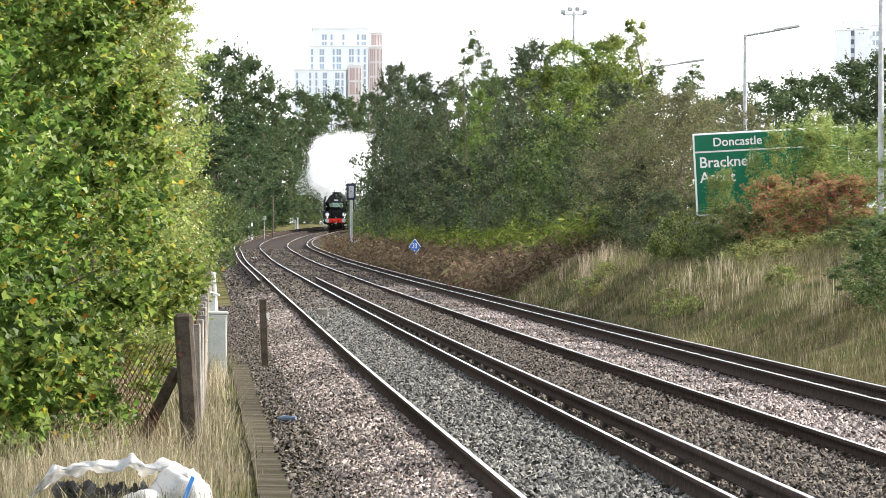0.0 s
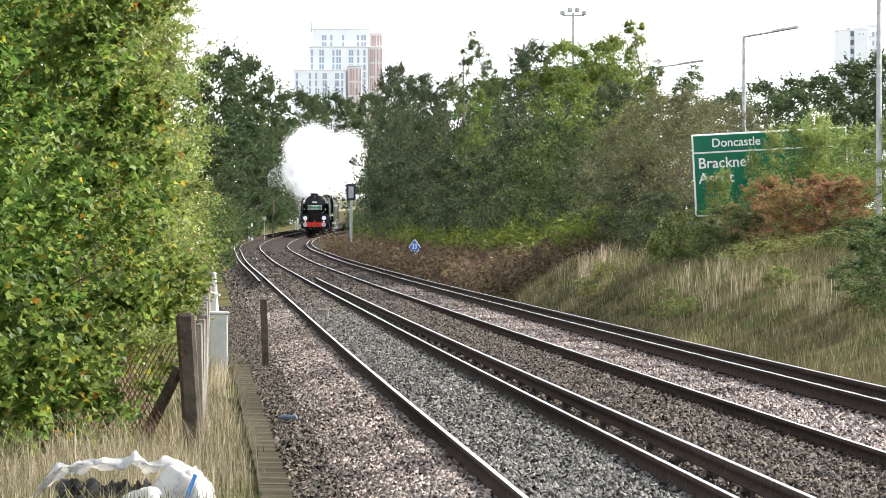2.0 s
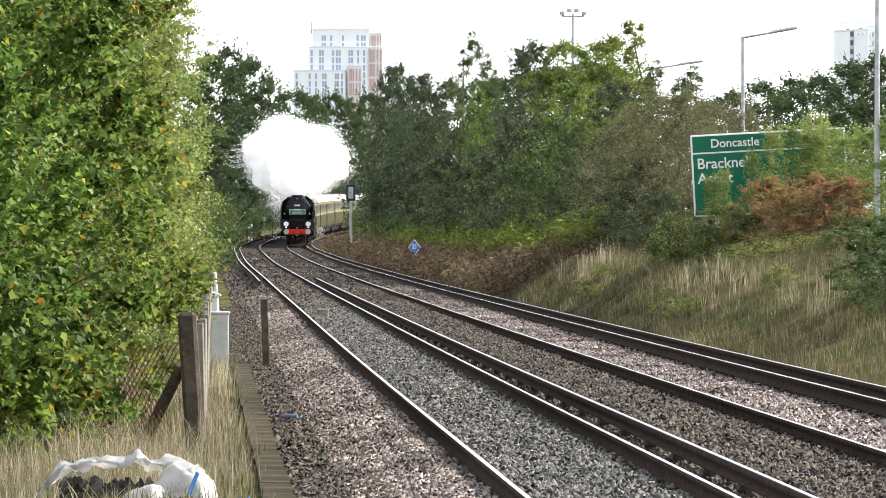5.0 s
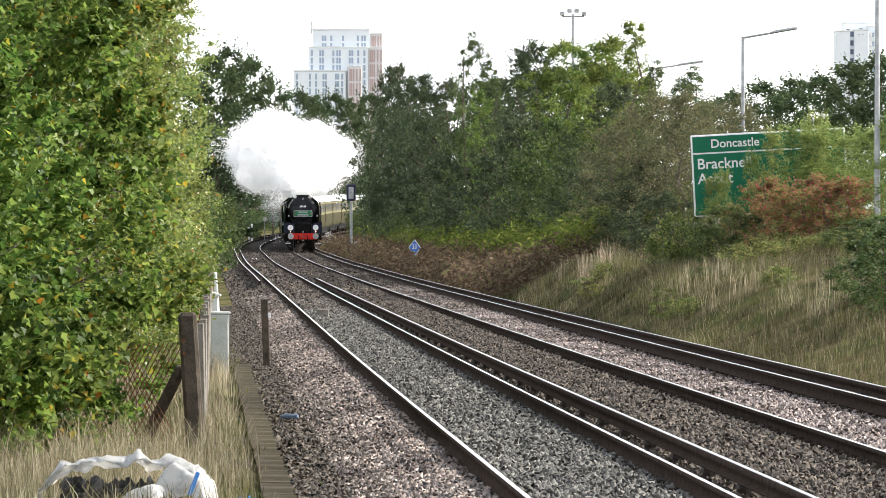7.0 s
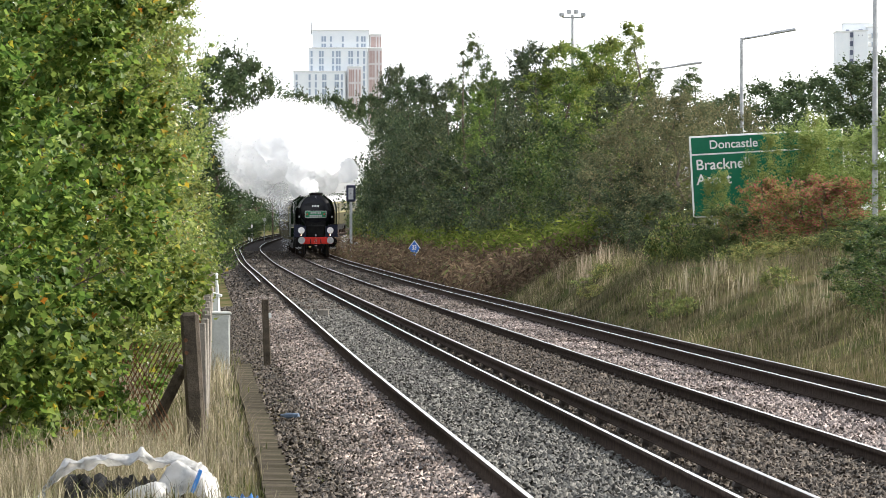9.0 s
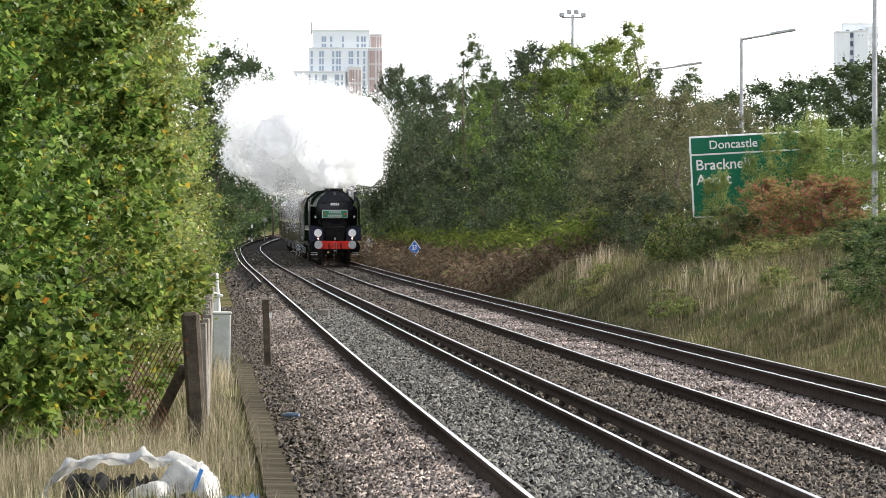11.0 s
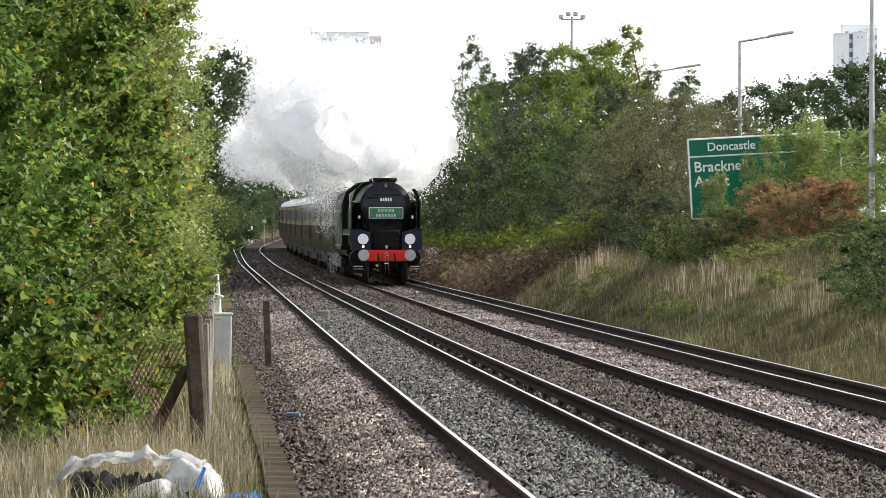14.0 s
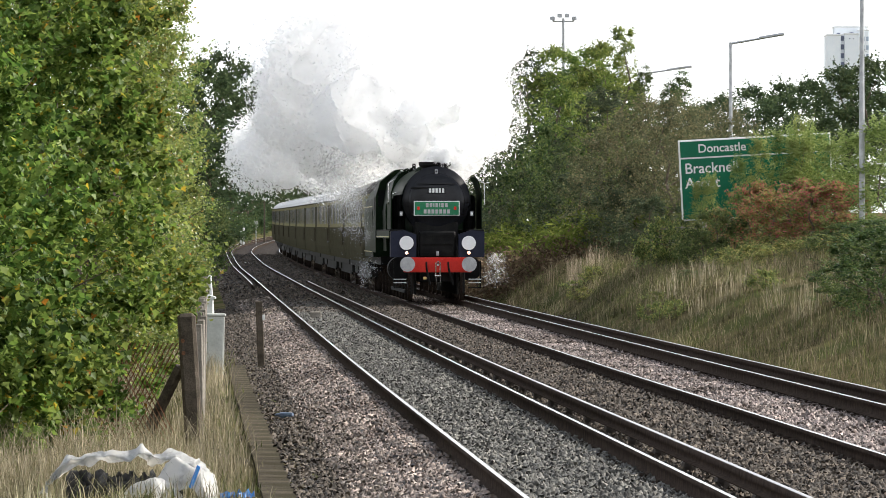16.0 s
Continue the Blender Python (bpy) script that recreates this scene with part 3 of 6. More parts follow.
        part("smoke_deflector", prism([(sx * 1.27, 2.05), (sx * 1.30, 2.05), (sx * 1.30, 3.05), (sx * 1.20, 3.42), (sx * 1.10, 3.56), (sx * 1.08, 3.54),
                                       (sx * 1.17, 3.41), (sx * 1.27, 3.05)], 0.75, 3.3), M["loco_green"], L, "green smoke deflector plate with straw lining")
        bm = rod((sx * 1.36, 0.8, 2.75), (sx * 1.36, 0.8, 3.35), 0.016, None, 6)
        rod((sx * 1.36, 0.8, 3.35), (sx * 1.2, 0.8, 3.46), 0.016, None, 6, bm)
        part("handrail", bm, M["chrome"], L)
        part("handrail", rod((sx * 1.04, 2.8, 3.1), (sx * 1.06, 8.7, 3.1), 0.016, None, 6), M["chrome"], L)
        for z, x0 in ((2.42, 1.0),):
            br = part("lamp_iron", box(0.085, 0.05, 0.13, (sx * x0, 0.70, z), 0.012), M["silver"], L, "small pale metal lamp")
            part("lamp_face", disc(0.035, 0.012, (sx * x0, 0.668, z + 0.07), 10), M["white_paint"], br)
        bm = rod((sx * 0.98, 2.0, 1.9), (sx * 1.02, 2.2, 3.0), 0.17, 0.15, 12)
        box(0.26, 1.2, 0.9, (sx * 1.08, 3.0, 2.05), 0.05, bm)
        part("steam_pipe", bm, M["soot"], L, "black outside steam pipe casing")
        part("running_board", box(0.42, 10.2, 0.05, (sx * 1.13, 5.6, 1.99), 0.01), M["soot"], L)
        vb = part("valance", box(0.03, 9.8, 0.22, (sx * 1.325, 5.7, 1.79), 0.005), M["loco_green"], L, "green running-board valance")
        part("lining_strip", box(0.008, 9.6, 0.03, (sx * 1.345, 5.7, 1.82)), M["lining"], vb)
        part("cylinder", disc(0.34, 1.0, (sx * 1.0, 2.1, 0.92), 24, bevel=0.04), M["soot"], L, smooth=False)
        bm = box(0.36, 0.28, 0.03, (sx * 1.06, 0.28, 0.62), 0.006)
        box(0.36, 0.28, 0.03, (sx * 1.06, 0.30, 0.38), 0.006, bm)
        for yy in (0.18, 0.40):
            box(0.03, 0.03, 0.75, (sx * 1.22, yy, 0.40), 0, bm)
        part("footstep", bm, M["soot"], L)
        for z in (0.625, 0.525):
            part("step_edge", box(0.36, 0.012, 0.022, (sx * 1.06, 0.135, z)), M["white_paint"], L)
        part("guard_iron", box(0.05, 0.06, 0.62, (sx * 0.74, 0.12, 0.22), 0.01), M["soot"], L)
        part("connecting_rod", box(0.05, 4.4, 0.12, (sx * 0.95, 6.9, 0.66), 0.02), M["chrome"], L)
        for wy in (1.1, 2.9):
            wheel(L, 0.47, sx * 0.74, wy, 10, M["soot"], "bogie_wheel")
        for wy in (4.9, 6.9, 8.9):
            DRIVERS.append(wheel(L, 0.94, sx * 0.74, wy, 15, M["soot"], "driving_wheel"))
        wheel(L, 0.53, sx * 0.74, 11.4, 10, M["soot"], "trailing_wheel")
    tl = part("top_lamp", box(0.085, 0.05, 0.13, (0, 0.76, 3.62), 0.012), M["silver"], L, "small pale metal lamp")
    part("lamp_face", disc(0.03, 0.012, (0, 0.73, 3.69), 10), M["soot"], tl)
    part("centre_lamp", box(0.08, 0.06, 0.12, (0.0, 0.05, 1.30), 0.012), M["silver"], L, "small pale metal lamp")
    bb = part("buffer_beam", box(1.92, 0.10, 0.42, (0, 0.06, 0.83), 0.015), M["red"], L, "bright red buffer beam")
    bm = bmesh.new()
    for i in range(9):
        disc(0.018, 0.012, (-0.56 + i * 0.14, 0.005, 1.19), 8, bm)
    part("rivets", bm, M["red"], bb)["kind"] = "stuff"
    bm = rod((0, 0.0, 1.05), (0, -0.22, 1.05), 0.04, 0.03, 8)
    rod((0, -0.2, 1.06), (0, -0.26, 1.14), 0.03, 0.02, 8, bm)
    part("draw_hook", bm, M["chrome"], bb)
    bm = bmesh.new()
    for sx in (-0.06, 0.06):
        rod((sx, -0.2, 1.12), (sx, -0.16, 0.74), 0.018, None, 6, bm)
    rod((-0.09, -0.16, 0.74), (0.09, -0.16, 0.74), 0.024, None, 6, bm)
    for sx in (-0.06, 0.06):
        rod((sx, -0.16, 0.74), (sx + 0.02, -0.10, 0.48), 0.018, None, 6, bm)
    part("screw_coupling", bm, M["chrome"], bb)
    for x0, x1 in ((-0.32, -0.22), (0.30, 0.42)):
        bm = rod((x0, -0.02, 1.12), (x0, -0.14, 0.95), 0.028, None, 8)
        rod((x0, -0.14, 0.95), (x1, -0.12, 0.48), 0.03, None, 8, bm)
        part("brake_hose", bm, M["soot"], bb)
    part("hose_cock", box(0.10, 0.07, 0.09, (-0.36, -0.06, 0.62), 0.02), M["brass"], bb)
    # firebox and cab
    fb = [(-1.12, 1.4), (1.12, 1.4), (1.15, 2.6), (1.02, 3.45), (0.6, 3.84), (0, 3.93), (-0.6, 3.84), (-1.02, 3.45), (-1.15, 2.6)]
    part("firebox", prism(fb, 8.4, 10.9), M["loco_green"], L)
    cab = [(-1.36, 1.35), (1.36, 1.35), (1.36, 3.05), (1.22, 3.5), (0.75, 3.86), (0, 3.97), (-0.75, 3.86), (-1.22, 3.5), (-1.36, 3.05)]
    c = part("cab", prism(cab, 10.8, 12.9), M["loco_green"], L, "green cab with a black roof")
    for sx in (-1, 1):
        part("cab_window", box(0.02, 0.8, 0.6, (sx * 1.362, 11.9, 2.45), 0.005), M["glass_dark"], c)
        part("spectacle_window", box(0.28, 0.02, 0.5, (sx * 1.14, 10.79, 2.75), 0.005), M["glass_dark"], c)
    GONE.append((L, 0.0, 1.5, 11.0))

    T = thing("locomotive_tender", "dark green high-sided coal tender behind the locomotive", "tender")
    tp = [(-1.33, 1.2), (1.33, 1.2), (1.36, 2.6), (1.3, 3.0), (1.1, 3.3), (0.95, 3.25), (0.8, 3.0), (-0.8, 3.0), (-0.95, 3.25), (-1.1, 3.3), (-1.3, 3.0), (-1.36, 2.6)]
    tank = part("tank", prism(tp, 0.2, 7.6), M["loco_green"], T)
    for sx in (-1, 1):
        for z in (1.35, 2.75):
            part("lining_strip", box(0.006, 7.0, 0.03, (sx * 1.362, 3.9, z)), M["lining"], tank)
    part("underframe", box(2.2, 7.4, 0.3, (0, 3.9, 0.95), 0.02), M["soot"], T)
    bm = bmesh.new()
    r = random.Random(4)
    for i in range(60):
        m = pose(r.uniform(-0.7, 0.7), r.uniform(0.6, 4), 3.0 + r.uniform(0, 0.18), r.uniform(0, 90), r.uniform(0, 90), 0) @ Matrix.Scale(r.uniform(0.1, 0.22), 4)
        bmesh.ops.create_icosphere(bm, subdivisions=1, radius=1, matrix=m)
    part("coal", bm, M["soot"], T)
    for sx in (-1, 1):
        for wy in (1.3, 3.8, 6.3):
            wheel(T, 0.54, sx * 0.74, wy, 10, M["soot"], "tender_wheel")
    GONE.append((T, 13.3, 1.3, 6.3))


def coach(first):
    """One coach, 19.4 m over its body."""
    C = thing("pullman_coach", "umber and cream coach with a dark roof behind the tender" if first else "umber and cream railway coach with a pale grey roof", "railway coach", group="" if first else "train of coaches")
    Lc = 19.4
    low = [(-1.34, 1.0), (1.34, 1.0), (1.39, 1.35), (1.40, 2.15), (-1.40, 2.15), (-1.39, 1.35)]
    up = [(-1.398, 2.15), (1.398, 2.15), (1.36, 2.9), (1.28, 3.22), (-1.28, 3.22), (-1.36, 2.9)]
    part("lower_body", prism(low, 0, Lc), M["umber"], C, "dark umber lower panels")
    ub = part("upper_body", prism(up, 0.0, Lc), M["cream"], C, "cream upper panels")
    rf = [(-1.30, 3.22), (1.30, 3.22), (1.22, 3.42), (0.95, 3.62), (0.5, 3.74), (0, 3.78), (-0.5, 3.74), (-0.95, 3.62), (-1.22, 3.42)]
    roof = part("roof", prism(rf, -0.03, Lc + 0.03), M["roof_dark"] if first else M["roof_light"], C, "curved roof")
    for i in range(7):
        part("roof_vent", box(0.22, 0.3, 0.12, (0.3 if i % 2 else -0.3, 1.8 + i * 2.6, 3.72), 0.03), M["roof_light"], roof)
    for sx in (-1, 1):
        for i in range(8):
            y = 2.5 + i * 2.06
            w = part("window", box(0.03, 1.15, 0.78, (sx * 1.378, y, 2.28), 0.01), M["glass_dark"], ub)
            bm = box(0.03, 1.27, 0.90, (sx * 1.368, y, 2.22), 0.005)
            part("window_frame", bm, M["cream"], w)
        for y in (0.55, Lc - 0.55):
            d = part("door", box(0.03, 0.75, 1.98, (sx * 1.392, y, 1.08), 0.008), M["umber"], C, "brown end door")
            part("door_window", box(0.02, 0.42, 0.7, (sx * 1.402, y, 2.25), 0.005), M["glass_dark"], d)
            part("door_handle", rod((sx * 1.425, y + 0.3, 1.5), (sx * 1.425, y + 0.3, 2.1), 0.012, None, 6), M["clip"], d)
        part("gutter", box(0.03, Lc, 0.05, (sx * 1.315, Lc / 2, 3.2), 0.005), M["umber"], roof)
        part("solebar", box(0.08, Lc - 0.4, 0.22, (sx * 1.15, Lc / 2, 0.78), 0.01), M["soot"], C)
    for sx in (-1, 1):
        # plain dark panel added to stand for the shade under the coach
        part("truss", box(0.06, Lc - 6.5, 0.36, (sx * 0.98, Lc / 2, 0.40), 0.01), M["soot"], C)
    bm = box(1.5, 2.2, 0.5, (0, 7.0, 0.38), 0.05)
    box(1.8, 1.4, 0.45, (0, 11.5, 0.42), 0.05, bm)
    part("underframe_boxes", bm, M["soot"], C)
    for y in (2.9, Lc - 2.9):
        bm = box(2.1, 3.4, 0.32, (0, y, 0.48), 0.05)
        bg = part("bogie", bm, M["soot"], C)
        for wy in (-1.3, 1.3):
            bm = bmesh.new()
            for sx in (-0.76, 0.76):
                rod((sx - 0.06, y + wy, 0.46), (sx + 0.06, y + wy, 0.46), 0.46, None, 20, bm)
            rod((-0.7, y + wy, 0.46), (0.7, y + wy, 0.46), 0.08, None, 8, bm)
            part("wheelset", bm, M["clip"], bg)
    for y in (-0.3, Lc + 0.02):
        part("gangway", box(1.1, 0.28, 2.3, (0, y + 0.14, 1.0), 0.04), M["soot"], C)
    return C


def train():
    locomotive()
    c1 = coach(True)
    GONE.append((c1, 21.9, 2.9, 16.5))
    c2 = coach(False)
    GONE.append((c2, 41.9, 2.9, 16.5))
    for i in range(8):
        GONE.append((copy_thing(c2, Matrix()), 61.9 + 20.0 * i, 2.9, 16.5))


def on_rails(front, a, b, o=SEP, dz=0.017):
    """Pose of a vehicle whose front is at distance front along, carried at a and b behind it."""
    p, q = Vector(line(front + a, o, dz)), Vector(line(front + b, o, dz))
    d = (q - p).normalized()
    yaw, pitch = math.atan2(-d.x, d.y), math.asin(d.z)
    m = Matrix.Rotation(yaw, 4, "Z") @ Matrix.Rotation(pitch, 4, "X")
    return Matrix.Translation(p - d * a) @ m


# ---------------------------------------------------------------- steam
def steam_mats():
    """Steam passes most of the light that falls on it: fine flecks, and the thick heart of the cloud."""
    for key, name, share, veil in (("steam", "white_steam", 0.5, 1.0), ("steam_core", "thick_steam", 0.84, 1.0), ("steam_thin", "thin_steam", 0.5, 0.2)):
        m, nt, b, ln = nodes_of(name)
        nt.nodes.remove(b)
        d, tr, mix = nt.nodes.new("ShaderNodeBsdfDiffuse"), nt.nodes.new("ShaderNodeBsdfTranslucent"), nt.nodes.new("ShaderNodeMixShader")
        d.inputs["Color"].default_value = tr.inputs["Color"].default_value = (1, 1, 1, 1)
        mix.inputs["Fac"].default_value = share
        ln(d.outputs[0], mix.inputs[1])
        ln(tr.outputs[0], mix.inputs[2])
        out = mix.outputs[0]
        if veil < 1:
            thin, c = nt.nodes.new("ShaderNodeBsdfTransparent"), nt.nodes.new("ShaderNodeMixShader")
            c.inputs["Fac"].default_value = veil
            ln(thin.outputs[0], c.inputs[1])
            ln(out, c.inputs[2])
            out = c.outputs[0]
        ln(out, nt.nodes["Material Output"].inputs["Surface"])
        M[key] = m


def puff_template(seed, sub=4):
    bm = bmesh.new()
    bmesh.ops.create_icosphere(bm, subdivisions=sub, radius=1)
    off = Vector((seed * 7.3, seed * 3.1, seed * 1.7))
    for v in bm.verts:
        p = v.co.normalized()
        n1 = noise.fractal(p * 1.4 + off, 0.9, 2.0, 4)
        n2 = abs(noise.noise(p * 4 + off))
        v.co = p * (0.85 + 0.26 * n1 + 0.10 * n2)
    vs = np.array([v.co[:] for v in bm.verts])
    fs = np.array([[v.index for v in f.verts] for f in bm.faces])
    bm.free()
    return vs, fs


STEAM = []                               # (thing, lag behind the front, sideways, height, turn rate)


def blob(spec, templates, r):
    V, F, n = [], [], 0
    for x, y, z, s in spec:
        vs, fs = templates[r.integers(len(templates))]
        q = Euler(r.uniform(0, 6.28, 3)).to_matrix()
        V.append((vs * s * np.array([1, 1.15, 0.9])) @ np.array(q).T + (x, y, z))
        F.append(fs + n)
        n += len(vs)
    return np.concatenate(V), np.concatenate(F)


def mist(spec, n, r, size, reach):
    """Fine scattered flecks that thin out round the puffs."""
    c = np.array(spec)
    w = c[:, 3] ** 2
    i = r.choice(len(c), n, p=w / w.sum())
    d = r.normal(size=(n, 3))
    d /= np.linalg.norm(d, axis=1)[:, None]
    p = c[i, :3] + d * (c[i, 3] * (0.88 + 0.16 * r.random(n) + reach * r.exponential(1.0, n)))[:, None] * np.array([1, 1.1, 0.9])
    s = r.uniform(0.6, 1.4, n)[:, None, None] * size
    V = p[:, None] + r.normal(size=(n, 3, 3)) * s
    return V.reshape(-1, 3), np.arange(n * 3).reshape(-1, 3)


def steam():
    steam_mats()
    big = [puff_template(s, 3) for s in range(4)]
    r = np.random.default_rng(11)
    billow, curl = bpy.data.textures.new("billow", "CLOUDS"), bpy.data.textures.new("curl", "CLOUDS")
    billow.noise_scale, billow.noise_depth, curl.noise_scale, curl.noise_depth = 0.9, 3, 0.3, 3
    # lag behind the front, middle (side, height), spread
    for i, (lag, sx, h, wid, tall_, n) in enumerate(((2.4, 0.0, 4.5, 0.6, 0.55, 10), (5.0, 0.3, 5.3, 1.6, 1.1, 14), (9.5, 0.5, 6.1, 2.8, 1.9, 20), (16, 0.2, 6.6, 3.4, 2.4, 22),
                                                    (23, -0.3, 6.9, 3.6, 2.8, 24), (31, -0.8, 7.0, 3.8, 3.0, 24), (41, -1.5, 7.1, 3.7, 3.0, 24), (53, -2.0, 7.0, 3.3, 2.7, 18))):
        T = thing("steam_cloud", "dense billowing white steam trailing above the train", "steam", group="steam plume")
        spec = []
        ln_ = 1.2 + lag * 0.14
        for k in range(n):
            a, q = r.uniform(0, 6.28), r.random() ** 0.6
            spec.append((math.cos(a) * q * wid * 0.8, r.uniform(-1, 1) * ln_, math.sin(a) * q * tall_ * 0.8, (0.26 + 0.22 * r.random()) * (wid + tall_) * 0.58))
        v, f = blob([(x, y, z, q * 0.89) for x, y, z, q in spec], big, r)
        core = hang("steam_core", fast_mesh("steam_core", v, f, M["steam_core"], smooth=True), T)
        core["kind"] = "stuff"
        melt = core.modifiers.new("melt", "REMESH")
        melt.mode, melt.voxel_size, melt.use_smooth_shade = "VOXEL", 0.09 + 0.003 * min(lag, 40), True
        for tex, power in ((billow, 0.10 + 0.14 * min(lag, 20) / 20), (curl, 0.04 + 0.03 * min(lag, 20) / 20)):
            d = core.modifiers.new("billow", "DISPLACE")
            d.texture, d.strength, d.mid_level, d.texture_coords = tex, power * 2.2, 0.45, "LOCAL"
        veil = [(x - wid * 0.75, y, z + tall_ * 0.05, q * 0.8) for x, y, z, q in spec[:max(0, int(lag / 22))]]
        v, f = mist(spec + veil, int(15000 + 1000 * min(lag, 40)), r, 0.014 + 0.0009 * min(lag, 36), 0.13)
        hang("steam_mist", fast_mesh("steam_mist", v, f, M["steam"]), T, "thin mist at the edge of the steam")["kind"] = "stuff"
        STEAM.append((T, lag, sx, h, (-1) ** i * (0.8 + 0.1 * i)))
    # leaking steam low beside the cylinders and the coaches
    for lag, sx, h, s, n, size in ((3.2, 1.8, 0.95, 0.26, 1100, 0.022), (7.5, -1.75, 0.8, 0.28, 1100, 0.022), (13.0, -1.9, 2.6, 0.5, 2600, 0.028), (23.0, -1.9, 3.8, 0.85, 9000, 0.034), (34.0, -1.8, 4.4, 0.9, 7000, 0.04)):
        T = thing("steam_wisp", "thin wisp of steam drifting beside the train", "steam", group="steam leaks")
        spec = [(r.uniform(-1, 1) * s * 0.6, r.uniform(-1, 1) * s * 3, r.uniform(-1, 1) * s * 1.3, s * (0.4 + 0.6 * r.random())) for k in range(14)]
        v, f = mist([(x, y, z, q * 0.6) for x, y, z, q in spec], n, r, size, 0.6)
        hang("steam_mist", fast_mesh("steam_mist", v, f, M["steam_thin"]), T)["kind"] = "stuff"
        STEAM.append((T, lag, sx, h, 0.0))


# ---------------------------------------------------------------- plants
LEAF_LOBED = (np.array([(0, 0, 0), (0.52, 0.28, 0.07), (0.26, 0.52, 0.03), (0, 1.0, -0.08), (-0.26, 0.52, 0.03), (-0.52, 0.28, 0.07)]),
              np.array([(0, 1, 2), (0, 2, 3), (0, 3, 4), (0, 4, 5)]))
LEAF_PLAIN = (np.array([(0, 0, 0), (0.36, 0.45, 0.10), (0, 1.0, -0.04), (-0.36, 0.45, 0.10)]), np.array([(0, 1, 2), (0, 2, 3)]))
LEAF_NARROW = (np.array([(0, 0, 0), (0.13, 0.4, 0.05), (0, 1.0, -0.05), (-0.13, 0.4, 0.05)]), np.array([(0, 1, 2), (0, 2, 3)]))


def leaves(points, sizes, shape, r, up=0.35):
    """Leaf blades at the points, turned at random with a lean to the sky."""
    lv, lf = shape
    n = len(points)
    nrm = r.normal(size=(n, 3))
    nrm[:, 2] = np.abs(nrm[:, 2]) + up
    nrm /= np.linalg.norm(nrm, axis=1)[:, None]
    t = r.normal(size=(n, 3))
    t[:, 2] -= 0.4
    t -= nrm * (t * nrm).sum(1)[:, None]
    t /= np.linalg.norm(t, axis=1)[:, None]
    b = np.cross(t, nrm)
    v = (lv[None, :, 0, None] * b[:, None] + lv[None, :, 1, None] * t[:, None] + lv[None, :, 2, None] * nrm[:, None]) * sizes[:, None, None] + points[:, None]
    f = (lf[None] + len(lv) * np.arange(n)[:, None, None]).reshape(-1, 3)
    return v.reshape(-1, 3), f


def branches(h, spread, r, trunk=0.12, limbs=9, low=0.2, lean=0.0):
    """Trunk and limbs; returns the bmesh and the limb tips."""
    bm = bmesh.new()
    pts = [Vector((0, 0, -0.15))]
    k = 6
    for i in range(k):
        pts.append(Vector((r.normal() * 0.03 * h + lean * (i + 1) / k, r.normal() * 0.03 * h, h * 0.88 * (i + 1) / k)))
    for i in range(k):
        rod(pts[i], pts[i + 1], trunk * (1 - i / k * 0.85), trunk * (1 - (i + 1) / k * 0.85), 7, bm, False)
    tips = [pts[-1]]
    for i in range(limbs):
        t = low + (0.95 - low) * (i + r.random()) / limbs
        j = min(int(t * k), k - 1)
        a = pts[j].lerp(pts[j + 1], t * k - j)
        ang = r.uniform(0, 6.28)
        ln_ = spread * (1.05 - 0.6 * t) * r.uniform(0.7, 1.1)
        mid = a + Vector((math.cos(ang) * ln_ * 0.5, math.sin(ang) * ln_ * 0.5, ln_ * 0.25))
        b = mid + Vector((math.cos(ang + 0.3) * ln_ * 0.5, math.sin(ang + 0.3) * ln_ * 0.5, ln_ * r.uniform(0.2, 0.5)))
        rod(a, mid, trunk * 0.4 * (1.1 - t), trunk * 0.25 * (1.1 - t), 5, bm, False)
        rod(mid, b, trunk * 0.25 * (1.1 - t), trunk * 0.06, 5, bm, False)
        tips += [mid, b, a.lerp(mid, 0.5)]
    return bm, tips


def crown_points(h, spread, r, n, base, clumps, shape="round", clump=0.26, rise=0.5):
    """Points in many clumps that fill an uneven crown."""
    c = []
    while len(c) < clumps:
        t = r.random()
        if shape == "round":
            w = math.sqrt(max(0.02, 1 - (2 * t - 0.9) ** 2 * 0.85))
        elif shape == "tall":
            w = (1 - t) ** 0.7 * 0.95 + 0.1
        else:
            w = (1 - t * 0.6) * min(1.0, 0.6 + 3.5 * t)
        a, q = r.uniform(0, 6.28), r.random() ** 0.45
        c.append((math.cos(a) * q * w * spread, math.sin(a) * q * w * spread, base + t * (h - base)))
    c = np.array(c)
    rad = spread * clump * r.uniform(0.5, 1.3, clumps) * (1.12 - 0.45 * (c[:, 2] - base) / (h - base))
    # sprays of twigs that reach out and up from the clumps
    tw = 6
    out = c * np.array([1, 1, 0]) / spread
    way = out[:, None] * 0.8 + r.normal(size=(clumps, tw, 3)) * 0.55 + np.array([0, 0, rise])
    way /= np.linalg.norm(way, axis=2)[:, :, None]
    reach = rad[:, None] * r.uniform(0.6, 2.1, (clumps, tw))
    full = r.uniform(0.35, 1.0, clumps)
    i, k = r.choice(clumps, n, p=full / full.sum()), r.integers(0, tw, n)
    d = r.normal(size=(n, 3))
    d /= np.linalg.norm(d, axis=1)[:, None]
    u = r.random(n)
    ball = c[i] + d * (rad[i] * r.random(n) ** 0.4)[:, None] * np.array([1, 1, 0.75])
    spray = c[i] + way[i, k] * (reach[i, k] * u)[:, None] + d * (rad[i] * 0.24 * (1.1 - u) * r.random(n))[:, None]
    return np.where((r.random(n) < 0.45)[:, None], ball, spray)


